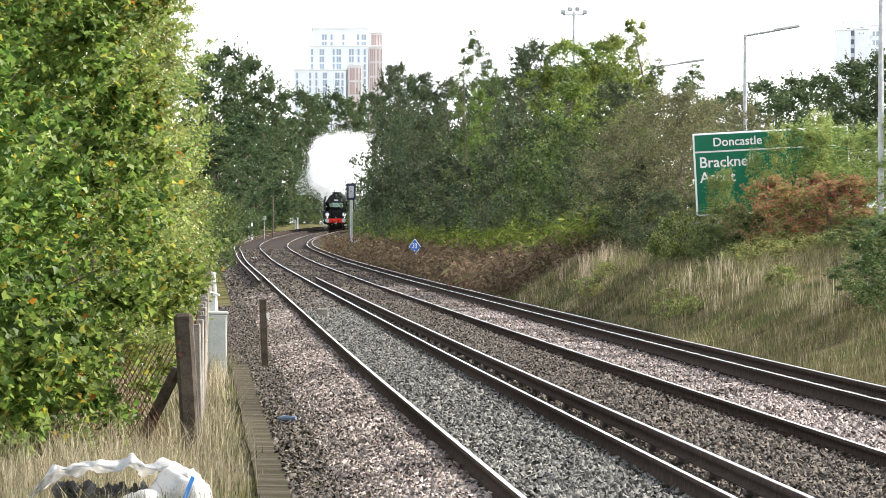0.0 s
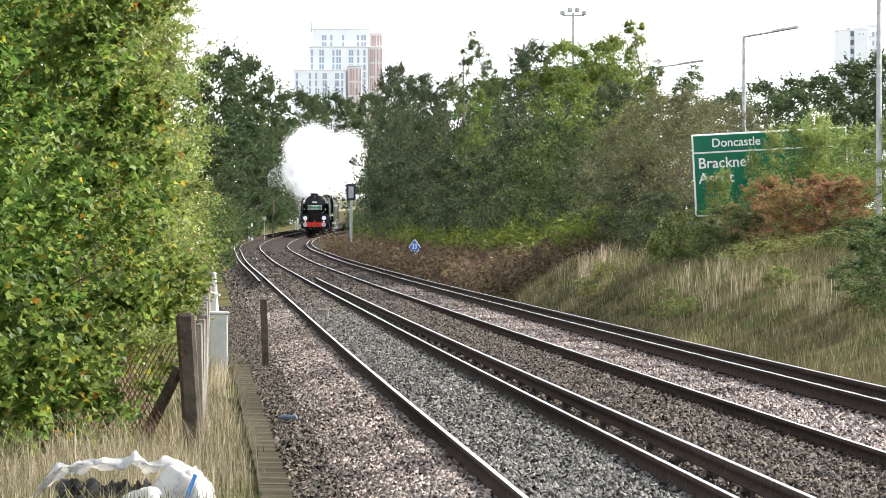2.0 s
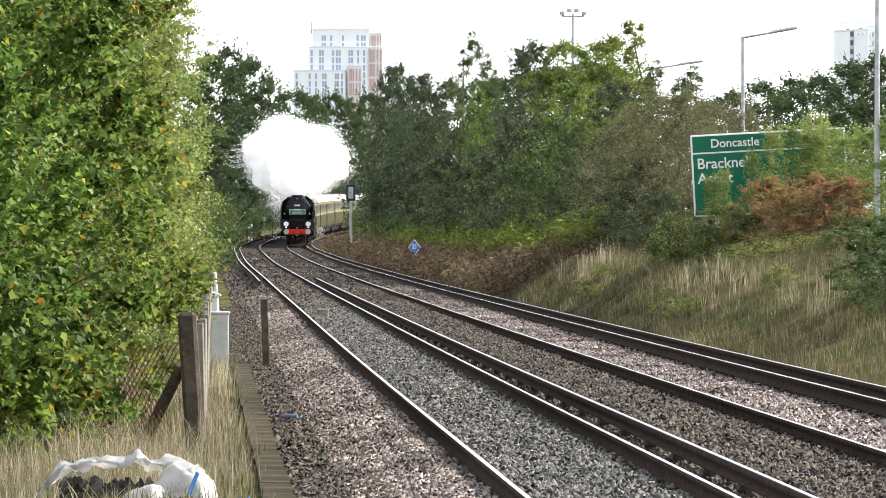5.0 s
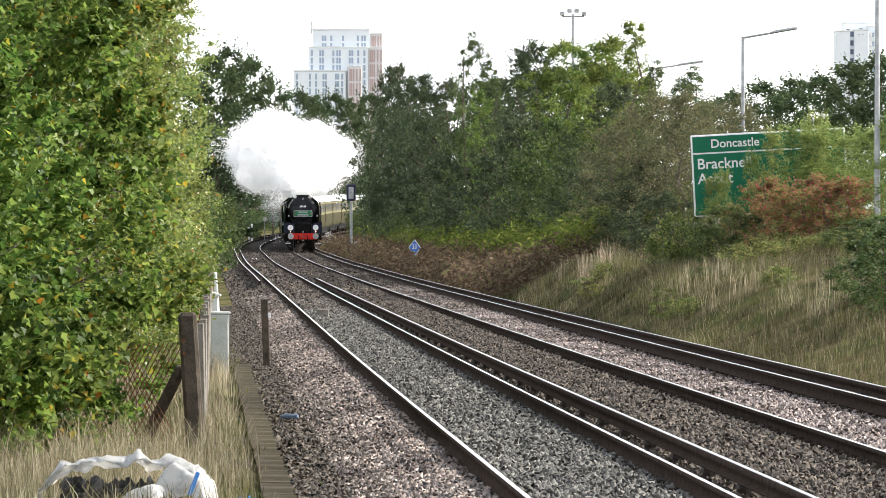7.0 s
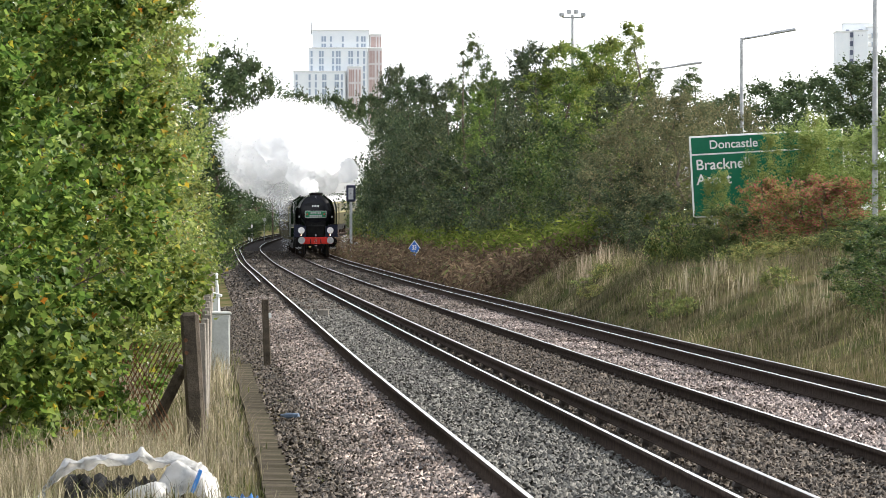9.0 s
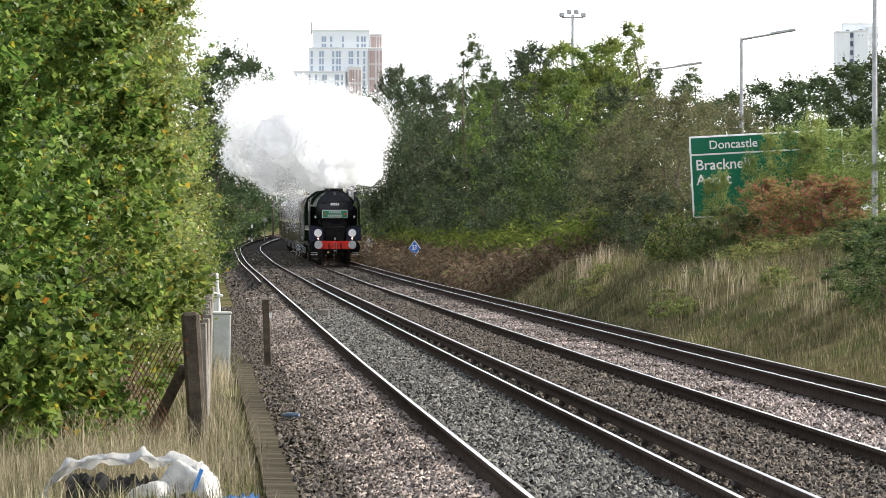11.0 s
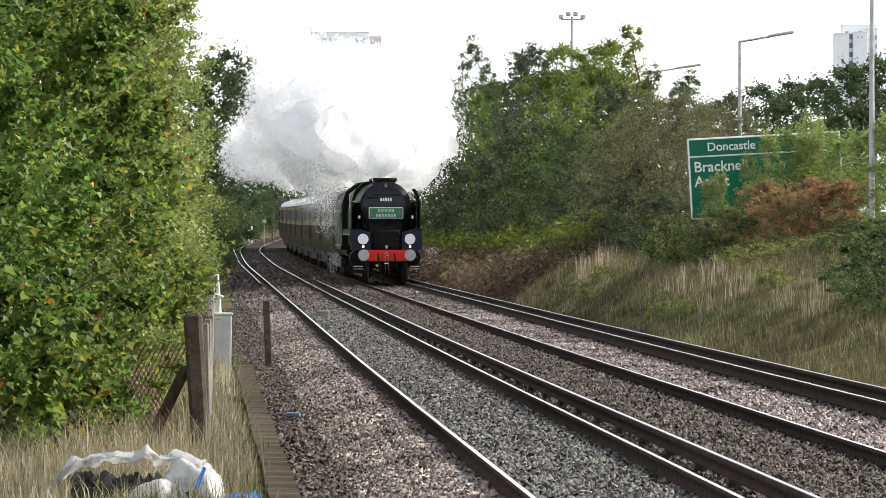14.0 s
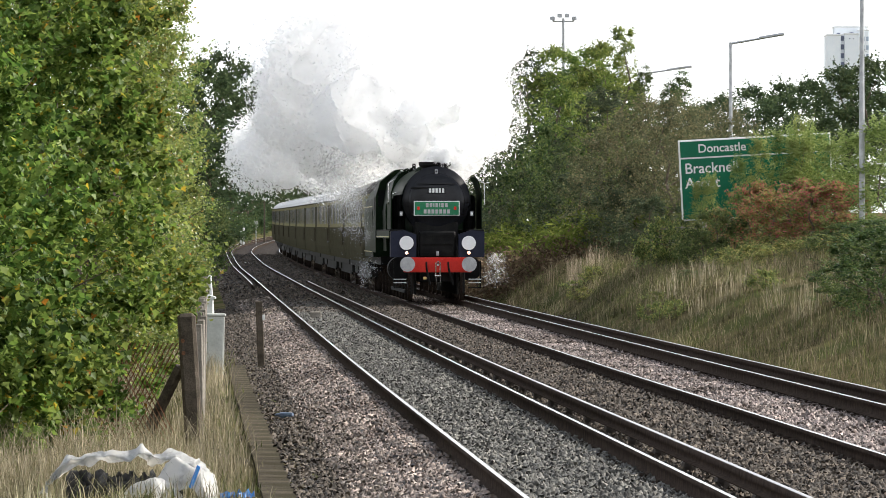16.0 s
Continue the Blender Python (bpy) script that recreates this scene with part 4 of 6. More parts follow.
def tree_thing(name, label, category, h, spread, n, size, mat, seed, shape=LEAF_PLAIN, form="round", base=0.15, clumps=60, group="", trunk=None, clump=0.26, up=0.35, limbs=12):
    r = np.random.default_rng(seed)
    T = thing(name, label, category, group=group)
    bm, tips = branches(h, spread, r, trunk or h * 0.016, limbs)
    part("trunk", bm, M["bark"], T)
    pts = crown_points(h, spread, r, n, base * h, clumps, form, clump)
    v, f = leaves(pts, r.uniform(0.7, 1.25, n) * size, shape, r, up)
    hang("crown", fast_mesh("crown", v, f, mat), T)
    return T


def put(T, x, y, rz=0.0, s=1.0, sink=0.0, sz=None):
    T.matrix_basis = Matrix.Translation((x, y, float(ground_z(x, y)) - sink)) @ Matrix.Rotation(radians(rz), 4, "Z")
    T.scale = (s, s, sz or s)


def again(T, x, y, rz=0.0, s=1.0, sz=None):
    c = copy_thing(T, Matrix.Translation((x, y, float(ground_z(x, y)))) @ Matrix.Rotation(radians(rz), 4, "Z"))
    c.scale = (s, s, sz or s)
    return c


def at(px, d):
    """Metres sideways of something that stands px across the view at distance d."""
    return (px - 784) * d / 8500.0


def tall(py, d, x):
    """Height above its ground of a top that shows at py."""
    return EYE + (396 - py) * d / 8500.0 - float(ground_z(x, d))


L_MAPLE = leaf_mat("maple_leaves", [(0.0, (0.045, 0.088, 0.018)), (0.5, (0.125, 0.19, 0.036)), (0.93, (0.25, 0.31, 0.075)), (0.988, (0.34, 0.27, 0.03)), (1.0, (0.34, 0.12, 0.02))], 0.55, 0.5, 0.18)
L_BIRCH = leaf_mat("small_yellow_green_leaves", [(0.0, (0.10, 0.145, 0.036)), (0.5, (0.19, 0.245, 0.058)), (0.93, (0.33, 0.36, 0.10)), (0.985, (0.36, 0.27, 0.05)), (1.0, (0.3, 0.13, 0.04))], 0.5, 0.4, 0.5)
L_GREEN = leaf_mat("mixed_green_leaves", [(0.0, (0.036, 0.066, 0.022)), (0.6, (0.085, 0.128, 0.038)), (1.0, (0.18, 0.205, 0.07))], 0.42, 0.5, 0.22, 0.12)
# L_DARK and L_LIGHT carry the bank's shade and sunlight in the leaf colour.
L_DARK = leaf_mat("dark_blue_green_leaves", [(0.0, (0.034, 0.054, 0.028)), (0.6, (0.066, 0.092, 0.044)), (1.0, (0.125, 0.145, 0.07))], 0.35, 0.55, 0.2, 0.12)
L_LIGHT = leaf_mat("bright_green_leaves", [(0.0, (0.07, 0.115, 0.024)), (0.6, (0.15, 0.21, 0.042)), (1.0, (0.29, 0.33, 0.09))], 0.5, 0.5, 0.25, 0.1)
L_FAR = leaf_mat("far_green_leaves", [(0.0, (0.040, 0.066, 0.030)), (0.7, (0.072, 0.102, 0.044)), (1.0, (0.115, 0.142, 0.064))], 0.4, 0.6, 0.1)
L_OLIVE = leaf_mat("brownish_olive_leaves", [(0.0, (0.075, 0.092, 0.046)), (0.6, (0.15, 0.155, 0.08)), (1.0, (0.27, 0.22, 0.125))], 0.42, 0.6, 0.12)
L_RED = leaf_mat("reddish_autumn_leaves", [(0.0, (0.10, 0.14, 0.045)), (0.40, (0.22, 0.25, 0.08)), (0.48, (0.36, 0.11, 0.10)), (0.74, (0.45, 0.11, 0.12)), (0.84, (0.36, 0.25, 0.09)), (1.0, (0.30, 0.32, 0.11))], 0.45, 0.6, 0.12)
L_SHRUB = leaf_mat("light_green_shrub_leaves", [(0.0, (0.14, 0.19, 0.05)), (0.6, (0.25, 0.30, 0.09)), (1.0, (0.37, 0.40, 0.16))], 0.5, 0.55, 0.15)
L_BRAMBLE = leaf_mat("bramble_leaves", [(0.0, (0.05, 0.075, 0.03)), (0.4, (0.14, 0.18, 0.06)), (0.75, (0.33, 0.36, 0.12)), (0.93, (0.46, 0.42, 0.14)), (1.0, (0.30, 0.16, 0.10))], 0.45, 0.6, 0.12)
L_FERN = leaf_mat("brown_bracken", [(0.0, (0.07, 0.05, 0.034)), (0.6, (0.15, 0.105, 0.068)), (0.85, (0.24, 0.18, 0.115)), (1.0, (0.11, 0.135, 0.05))], 0.35, 0.7, 0.05)
L_FERN2 = leaf_mat("green_bracken", [(0.0, (0.07, 0.095, 0.018)), (0.6, (0.13, 0.16, 0.03)), (1.0, (0.20, 0.21, 0.05))], 0.5, 0.7, 0.05)
L_STRAW = leaf_mat("dry_straw_grass", [(0.0, (0.055, 0.056, 0.026)), (0.5, (0.125, 0.11, 0.062)), (0.85, (0.30, 0.25, 0.165)), (1.0, (0.12, 0.145, 0.05))], 0.45, 0.7, 0.1, 0.35)
L_DRY = leaf_mat("paler_dry_grass", [(0.0, (0.11, 0.10, 0.05)), (0.5, (0.25, 0.215, 0.14)), (0.85, (0.50, 0.43, 0.31)), (1.0, (0.14, 0.165, 0.055))], 0.5, 0.7, 0.1, 0.2)
L_SEED = leaf_mat("pale_seed_heads", [(0.0, (0.15, 0.125, 0.08)), (0.5, (0.30, 0.255, 0.18)), (1.0, (0.46, 0.39, 0.29))], 0.5, 0.7, 0.1)
L_GRASS = leaf_mat("green_grass", [(0.0, (0.05, 0.068, 0.022)), (0.7, (0.10, 0.115, 0.036)), (1.0, (0.20, 0.175, 0.08))], 0.45, 0.7, 0.1, 0.35)


def left_hedge():
    lab = "dense young maple with green and yellowing leaves by the fence"
    lab2 = "dense small-leaved yellow-green sapling by the fence"
    kinds = [tree_thing("maple_tree", lab, "tree", 6.6, 1.5, 19000, 0.092, L_MAPLE, 40, LEAF_LOBED, "column", 0.03, 130, "maples along the fence", 0.045, 0.26, 0.4, 20),
             tree_thing("maple_tree", lab, "tree", 7.4, 1.6, 23000, 0.080, L_MAPLE, 41, LEAF_LOBED, "column", 0.03, 140, "maples along the fence", 0.045, 0.24, 0.4, 18),
             tree_thing("sapling", lab2, "tree", 8.4, 1.7, 24000, 0.066, L_BIRCH, 42, LEAF_PLAIN, "column", 0.03, 190, "saplings along the fence", 0.05, 0.22, 0.4, 18),
             tree_thing("sapling", lab2, "tree", 8.8, 1.45, 19000, 0.066, L_BIRCH, 44, LEAF_PLAIN, "round", 0.03, 220, "saplings along the fence", 0.05, 0.2, 0.4, 24)]
    spots = [(0, -4.75, 47.5, 0, 0.95), (0, -4.35, 53.5, 40, 0.98), (1, -4.55, 61.0, 120, 1.0), (2, -5.0, 71.0, 200, 0.9), (2, -5.5, 84.0, 10, 0.95),
             (2, -6.4, 99.0, 70, 0.95), (2, -7.35, 118.0, 150, 1.0), (2, -8.5, 140.0, 250, 1.05), (1, -7.4, 76.0, 300, 1.1), (1, -6.4, 58.0, 33, 1.1), (2, -8.3, 100.0, 80, 1.1), (0, -5.3, 50.5, 200, 1.1), (3, -6.6, 108.0, 0, 1.0), (3, -5.75, 89.0, 130, 0.95), (3, -5.1, 77.0, 260, 0.9), (3, -7.2, 126.0, 40, 1.0)]
    used = set()
    for k, x, y, rz, s in spots:
        if k not in used:
            used.add(k)
            put(kinds[k], x, y, rz, s)
        else:
            again(kinds[k], x, y, rz, s)
    shoot = tree_thing("maple_bush", "low leafy maple growth under the hedge", "bush", 1.9, 1.0, 4600, 0.10, L_MAPLE, 43, LEAF_LOBED, "round", 0.0, 50, "maple growth under the hedge", 0.02, 0.3, 0.3, 8)
    put(shoot, -4.35, 46.0, 80, 0.95)
    for x, y, rz, s in ((-5.1, 47.0, 10, 1.0), (-4.6, 48.8, 190, 1.0), (-3.75, 49.2, 250, 0.72), (-4.2, 48.3, 120, 0.85)):
        again(shoot, x, y, rz, s)


def right_woods():
    def tree(label, wide, n, size, mat, seed, form, low, clumps, clump=0.2, trunk=None):
        return tree_thing("roadside_tree", label, "tree", 10, wide, n, size, mat, seed, form=form, base=low, clumps=clumps, group="trees on the bank", clump=clump, trunk=trunk)
    mid = tree("mid-green broadleaf tree on the railway bank", 2.9, 17000, 0.13, L_GREEN, 60, "round", 0.06, 190)
    # brighter leaf colour stands in for sun on this crown
    bright = tree("bright green broadleaf tree on the bank, sunlight put into its leaf colour", 2.9, 20000, 0.13, L_LIGHT, 65, "round", 0.1, 150, 0.21)
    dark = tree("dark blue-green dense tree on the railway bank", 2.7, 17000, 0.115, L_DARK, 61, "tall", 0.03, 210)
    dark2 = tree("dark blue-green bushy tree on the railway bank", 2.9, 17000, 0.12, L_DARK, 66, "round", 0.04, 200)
    birch = tree("slender light-crowned birch on the railway bank", 1.5, 9500, 0.085, L_GREEN, 62, "tall", 0.2, 90, 0.24, 0.11)
    ivy = tree("narrow yellow-green tree hung with leaves on the bank", 1.3, 9000, 0.10, L_LIGHT, 67, "column", 0.04, 110, 0.3)
    olive = tree_thing("hawthorn_bush", "brownish olive thorn bush on the bank", "bush", 5.5, 2.5, 16000, 0.08, L_OLIVE, 63, form="round", base=0.02, clumps=90, group="thorn bushes", trunk=0.09)
    low = tree_thing("green_bush", "rounded green bush at the foot of the trees", "bush", 4, 2.2, 7500, 0.115, L_GREEN, 64, form="round", base=0.0, clumps=60, group="bushes on the bank", trunk=0.07)
    # same bush in darker leaves: the shade under the trees is coloured in
    low_dark = tree_thing("green_bush", "dark green bush under the trees, shade put into its leaf colour", "bush", 4, 2.2, 7500, 0.11, L_DARK, 68, form="round", base=0.0, clumps=60, group="bushes on the bank", trunk=0.07)
    rows = [(dark, 694, 350, 122, 0.9), (dark2, 704, 318, 118, 0.75), (dark2, 722, 292, 142, 0.85), (dark, 752, 285, 135, 1.0), (dark2, 790, 270, 145, 0.9),
            (birch, 834, 236, 58, 1.1), (mid, 850, 246, 150, 0.7), (birch, 866, 228, 96, 0.9), (ivy, 856, 222, 165, 0.9), (dark2, 905, 245, 138, 0.9), (dark2, 945, 208, 78, 0.75), (dark, 930, 214, 92, 0.7),
            (bright, 1000, 205, 82, 0.85), (bright, 1060, 195, 84, 0.9), (bright, 1085, 186, 72, 0.62), (ivy, 1118, 180, 42, 0.9), (dark2, 1090, 176, 150, 0.75),
            (birch, 1158, 170, 108, 0.8), (birch, 1225, 176, 118, 0.95), (mid, 1010, 225, 130, 1.0), (birch, 1205, 190, 140, 1.0), (mid, 880, 252, 150, 0.8),
            (dark2, 745, 330, 155, 0.9), (dark2, 810, 320, 152, 1.0), (dark, 870, 310, 148, 1.0), (dark2, 945, 285, 130, 1.0), (mid, 1030, 265, 115, 1.0), (mid, 1100, 245, 130, 0.9), (dark2, 975, 235, 120, 0.9), (mid, 1060, 225, 120, 0.9)]
    used = set()
    rr = random.Random(5)

    def place(T, px, d, py, wide):
        x = at(px, d)
        base_h = 5.5 if T is olive else 4.0 if T in (low, low_dark) else 10.0
        sz = tall(py, d, x) / base_h
        s = wide * (0.75 + 0.25 * sz)
        if T.name in used:
            again(T, x, d, rr.uniform(0, 360), s, sz)
        else:
            used.add(T.name)
            put(T, x, d, rr.uniform(0, 360), s, 0, sz)
    for row in rows:
        place(*row)
    for px, d, py, w in ((1118, 152, 215, 0.8), (1165, 148, 178, 0.95), (1210, 145, 176, 0.9), (1262, 150, 192, 0.8), (1300, 165, 188, 0.8)):
        place(olive, px, d, py, w)
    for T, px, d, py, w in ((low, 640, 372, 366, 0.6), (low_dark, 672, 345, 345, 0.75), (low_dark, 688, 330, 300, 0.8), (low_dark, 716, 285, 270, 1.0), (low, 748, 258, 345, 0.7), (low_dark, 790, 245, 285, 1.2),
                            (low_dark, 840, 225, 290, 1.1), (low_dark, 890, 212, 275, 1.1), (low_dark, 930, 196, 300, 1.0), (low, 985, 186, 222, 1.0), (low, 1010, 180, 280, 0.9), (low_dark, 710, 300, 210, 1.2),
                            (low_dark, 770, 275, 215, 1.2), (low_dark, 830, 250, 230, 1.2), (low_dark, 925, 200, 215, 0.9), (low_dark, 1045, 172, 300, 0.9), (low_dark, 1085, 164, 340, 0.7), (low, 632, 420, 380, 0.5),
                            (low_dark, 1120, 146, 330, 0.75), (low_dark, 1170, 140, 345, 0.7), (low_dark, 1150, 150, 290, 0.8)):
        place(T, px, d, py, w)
    return low


def far_woods(low):
    oak = tree_thing("woodland_tree", "large dark green oak, beyond the curve or added unseen behind the hedge", "tree", 17, 6.0, 10000, 0.33, L_FAR, 70, form="round", base=0.1, clumps=190, group="woodland beyond the curve", clump=0.17)
    tallt = tree_thing("woodland_tree", "tall green woodland tree, beyond the curve or added unseen behind the hedge", "tree", 17, 4.4, 9500, 0.31, L_FAR, 71, form="column", base=0.03, clumps=150, group="woodland beyond the curve", clump=0.2)
    rr = random.Random(8)
    first = {oak.name: True, tallt.name: True}
    rows = [(tallt, 352, 470, 150), (oak, 405, 600, 92), (oak, 372, 590, 108), (oak, 445, 610, 112), (tallt, 462, 560, 150), (tallt, 425, 480, 205), (tallt, 495, 640, 165), (oak, 530, 690, 168), (tallt, 560, 700, 172),
            (oak, 590, 710, 172), (tallt, 622, 720, 178), (oak, 655, 730, 172), (tallt, 395, 430, 230), (tallt, 452, 540, 225), (tallt, 510, 660, 215), (tallt, 545, 690, 235), (oak, 600, 705, 240),
            (tallt, 375, 380, 240), (tallt, 480, 620, 240), (oak, 680, 740, 190), (tallt, 720, 745, 190),
            (oak, 1345, 430, 152), (oak, 1400, 440, 146), (oak, 1455, 420, 140), (oak, 1505, 400, 118), (oak, 1560, 390, 104), (oak, 1610, 400, 110), (oak, 1300, 450, 168), (oak, 1250, 470, 185)]
    # Unseen trees added left of the hedge to block bright sky from train reflections.
    rows += [(tallt if i % 2 else oak, 784 - (24 + 5 * (i % 3) + 0.03 * d) * 8500 / d, d, 396 - 13.5 * 8500 / d) for i, d in enumerate(range(110, 460, 25))]
    for T, px, d, py in rows:
        x = at(px, d)
        sz = tall(py, d, x) / 17.0
        if first.pop(T.name, None):
            put(T, x, d, rr.uniform(0, 360), 0.55 + 0.45 * sz, 0, sz)
        else:
            again(T, x, d, rr.uniform(0, 360), 0.55 + 0.45 * sz, sz)
    for px, d, py in ((366, 330, 330), (376, 372, 350), (390, 400, 362), (430, 440, 372), (452, 520, 372), (478, 560, 372), (505, 625, 372), (540, 660, 378), (575, 680, 380), (352, 250, 380), (330, 190, 350), (362, 300, 345)):
        x = at(px, d)
        again(low, x, d, rr.uniform(0, 360), 0.9, tall(py, d, x) / 4.0)


def blades(name, label, mat, n, o0, o1, u0, u1, h0, h1, seed, power=1.5, lean=0.35, width=0.006, patch=None):
    """Grass blades, each two bent segments."""
    r = np.random.default_rng(seed)
    tufts = max(1, n // 26)
    u = u0 + (u1 - u0) * r.random(tufts) ** power
    o = r.uniform(o0, o1, tufts)
    k = r.integers(0, tufts, n)
    grow = r.uniform(0.55, 1.2, tufts)[k]
    x, y, _ = line(u[k] + r.normal(0, 0.20, n), o[k] + r.normal(0, 0.11, n))
    if patch:
        keep = np.array([noise.noise(Vector((a * patch, b * patch * 0.6, seed))) > -0.12 + 0.3 * q for a, b, q in zip(x, y, r.random(n))])
        x, y, grow = x[keep], y[keep], grow[keep]
        n = len(x)
    z = ground_z(x, y) - 0.02
    h = (h0 + (h1 - h0) * r.random(n) ** 1.6) * grow
    a = r.uniform(0, 6.28, n)
    l = lean * r.random(n) * h
    w = width * (0.6 + 0.8 * r.random(n)) * (1 + y / 90.0)
    dx, dy = np.cos(a), np.sin(a)
    p0, ex = np.stack([x, y, z], -1), np.stack([-dy * w, dx * w, 0 * w], -1)
    p1 = p0 + np.stack([dx * l * 0.3, dy * l * 0.3, h * 0.6], -1)
    p2 = p0 + np.stack([dx * l, dy * l, h], -1)
    V = np.stack([p0 - ex, p0 + ex, p1 - ex * 0.8, p1 + ex * 0.8, p2], 1).reshape(-1, 3)
    F = np.array([(0, 1, 3), (0, 3, 2), (2, 3, 4)])
    F = (F[None] + 5 * np.arange(n)[:, None, None]).reshape(-1, 3)
    return tagged(new(name, fast_mesh(name, V, F, mat)), label, "grass", kind="stuff")


def ferns(label, mat, n, o0, o1, u0, u1, seed, h0, h1, size=0.3):
    r = np.random.default_rng(seed)
    u, o = r.uniform(u0, u1, n), r.uniform(o0, o1, n)
    x, y, _ = line(u, o)
    k = 14
    px, py = np.repeat(x, k) + r.normal(0, 0.35, n * k), np.repeat(y, k) + r.normal(0, 0.35, n * k)
    hh = np.repeat(r.uniform(0.75, 1.15, n), k)
    pz = ground_z(px, py) + hh * r.uniform(h0, h1, n * k)
    v, f = leaves(np.stack([px, py, pz], -1), r.uniform(0.5, 1.2, n * k) * size, LEAF_NARROW, r, 0.6)
    return tagged(new("bracken", fast_mesh("bracken", v, f, mat)), label, "fern", kind="stuff")


def undergrowth():
    blades("dry_grass", "tall dry straw-coloured grass on the bank", L_STRAW, 150000, 5.9, 15.0, 15, 165, 0.08, 0.46, 3, 1.2, 1.2, 0.0019)
    blades("green_grass", "short green grass along the foot of the bank", L_GRASS, 110000, 5.5, 14.0, 10, 190, 0.05, 0.30, 4, 1.2, 1.0, 0.0024)
    blades("dry_grass", "dry straw-coloured grass round the fence", L_DRY, 26000, -6.0, -2.75, 16, 60, 0.12, 0.62, 5, 1.6, 0.95, 0.0022)
    blades("dry_grass", "sparse dry grass round the rubbish sack", L_DRY, 2200, -5.2, -2.75, 11, 16.5, 0.12, 0.42, 15, 1.0, 0.8, 0.0026)
    blades("green_grass", "green grass beside the concrete troughing", L_GRASS, 7000, -4.2, -2.65, 6, 75, 0.06, 0.28, 6, 1.4, 0.7, 0.004)
    for u0, u1, o0, o1, n, seed in ((70, 80, 6.7, 7.9, 200, 31), (60, 68, 7.6, 8.8, 180, 32), (98, 112, 6.9, 8.2, 240, 33), (50, 58, 8.4, 9.8, 120, 34)):
        blades("tall_grass", "tall pale seed-headed grass stalks on the bank", L_SEED, n, o0, o1, u0, u1, 0.45, 0.85, seed, 1.0, 0.4, 0.0022)
    ferns("rusty brown dying bracken on the face of the bank", L_FERN, 6000, 5.5, 9.2, 122, 330, 7, 0.0, 1.2)
    ferns("fresh green bracken along the top of the bank", L_FERN2, 3600, 7.9, 12.5, 120, 330, 8, 0.9, 1.6)
    # shrubs round the road sign
    red = tree_thing("red_shrub", "reddish autumn dogwood shrub before the road sign", "shrub", 2.6, 1.15, 7000, 0.075, L_RED, 81, form="round", base=0.0, clumps=70, group="shrubs by the sign", trunk=0.05)
    grn = tree_thing("willow_shrub", "light green upright shrub growing over the road sign", "shrub", 4.2, 0.8, 7500, 0.065, L_SHRUB, 82, form="column", base=0.0, clumps=140, group="shrubs by the sign", trunk=0.03, clump=0.42)
    brm = tree_thing("bramble", "low tangled green bramble on the bank", "shrub", 1.5, 1.3, 5500, 0.085, L_BRAMBLE, 83, form="round", base=0.0, clumps=60, group="brambles on the bank", trunk=0.04)
    drk = tree_thing("dark_shrub", "dark green rounded shrub in the rough grass", "shrub", 2.2, 1.2, 6500, 0.07, L_GREEN, 84, form="round", base=0.0, clumps=55, group="dark shrubs on the bank", trunk=0.04)
    rows = [(red, 1352, 115, 312, 2.6, 0.75), (red, 1425, 114, 308, 2.6, 0.85), (red, 1500, 113, 312, 2.6, 0.8), (red, 1305, 116, 360, 2.6, 0.5), (red, 1388, 113, 330, 2.6, 0.7), (red, 1462, 112.5, 322, 2.6, 0.75),
            (grn, 1368, 118.6, 228, 4.2, 0.6), (grn, 1412, 118, 218, 4.2, 0.75), (grn, 1438, 118.4, 200, 4.2, 0.4), (grn, 1468, 118, 222, 4.2, 0.75), (grn, 1456, 118.7, 205, 4.2, 0.35), (grn, 1282, 118.6, 300, 4.2, 0.35), (grn, 1330, 118.4, 270, 4.2, 0.5), (grn, 1535, 116, 225, 4.2, 0.9), (grn, 1590, 112, 200, 4.2, 1.1), (grn, 1262, 118.4, 312, 4.2, 0.55), (grn, 1500, 117, 240, 4.2, 0.8), (grn, 1440, 117.5, 230, 4.2, 0.9),
            (brm, 1190, 117.4, 392, 1.5, 0.6), (brm, 1232, 117.0, 402, 1.5, 0.5), (brm, 1205, 119.2, 384, 1.5, 0.6), (brm, 1270, 116, 412, 1.5, 0.6),
            (brm, 1310, 110, 436, 1.5, 0.5), (brm, 1350, 108, 430, 1.5, 0.6), (brm, 1395, 107, 432, 1.5, 0.55), (brm, 1440, 106, 438, 1.5, 0.6), (brm, 1490, 106, 428, 1.5, 0.6),
            (brm, 1385, 111, 420, 1.5, 0.6), (brm, 1545, 104, 415, 1.5, 0.7), (brm, 1500, 112, 415, 1.5, 0.6),
            (drk, 1266, 113, 405, 2.2, 0.5), (drk, 1292, 113.5, 368, 2.2, 0.7), (drk, 1350, 111, 428, 2.2, 0.4), (drk, 1430, 110, 430, 2.2, 0.4), (drk, 1530, 103, 440, 2.2, 0.75), (drk, 1575, 100, 425, 2.2, 0.85),
            (drk, 1565, 95, 470, 2.2, 0.6), (drk, 1240, 104, 478, 2.2, 0.3), (drk, 1560, 84, 425, 2.2, 0.8), (drk, 1522, 87, 462, 2.2, 0.6), (drk, 1600, 82, 400, 2.2, 0.9), (drk, 1165, 124, 462, 2.2, 0.35)]
    weed = random.Random(21)
    for i in range(9):
        px = weed.uniform(985, 1380)
        d = weed.uniform(70, 105) if px > 1250 else weed.uniform(95, 132)
        x = at(px, d)
        if side(x, d)[0] > 6.3:
            top = weed.uniform(0.2, 0.42)
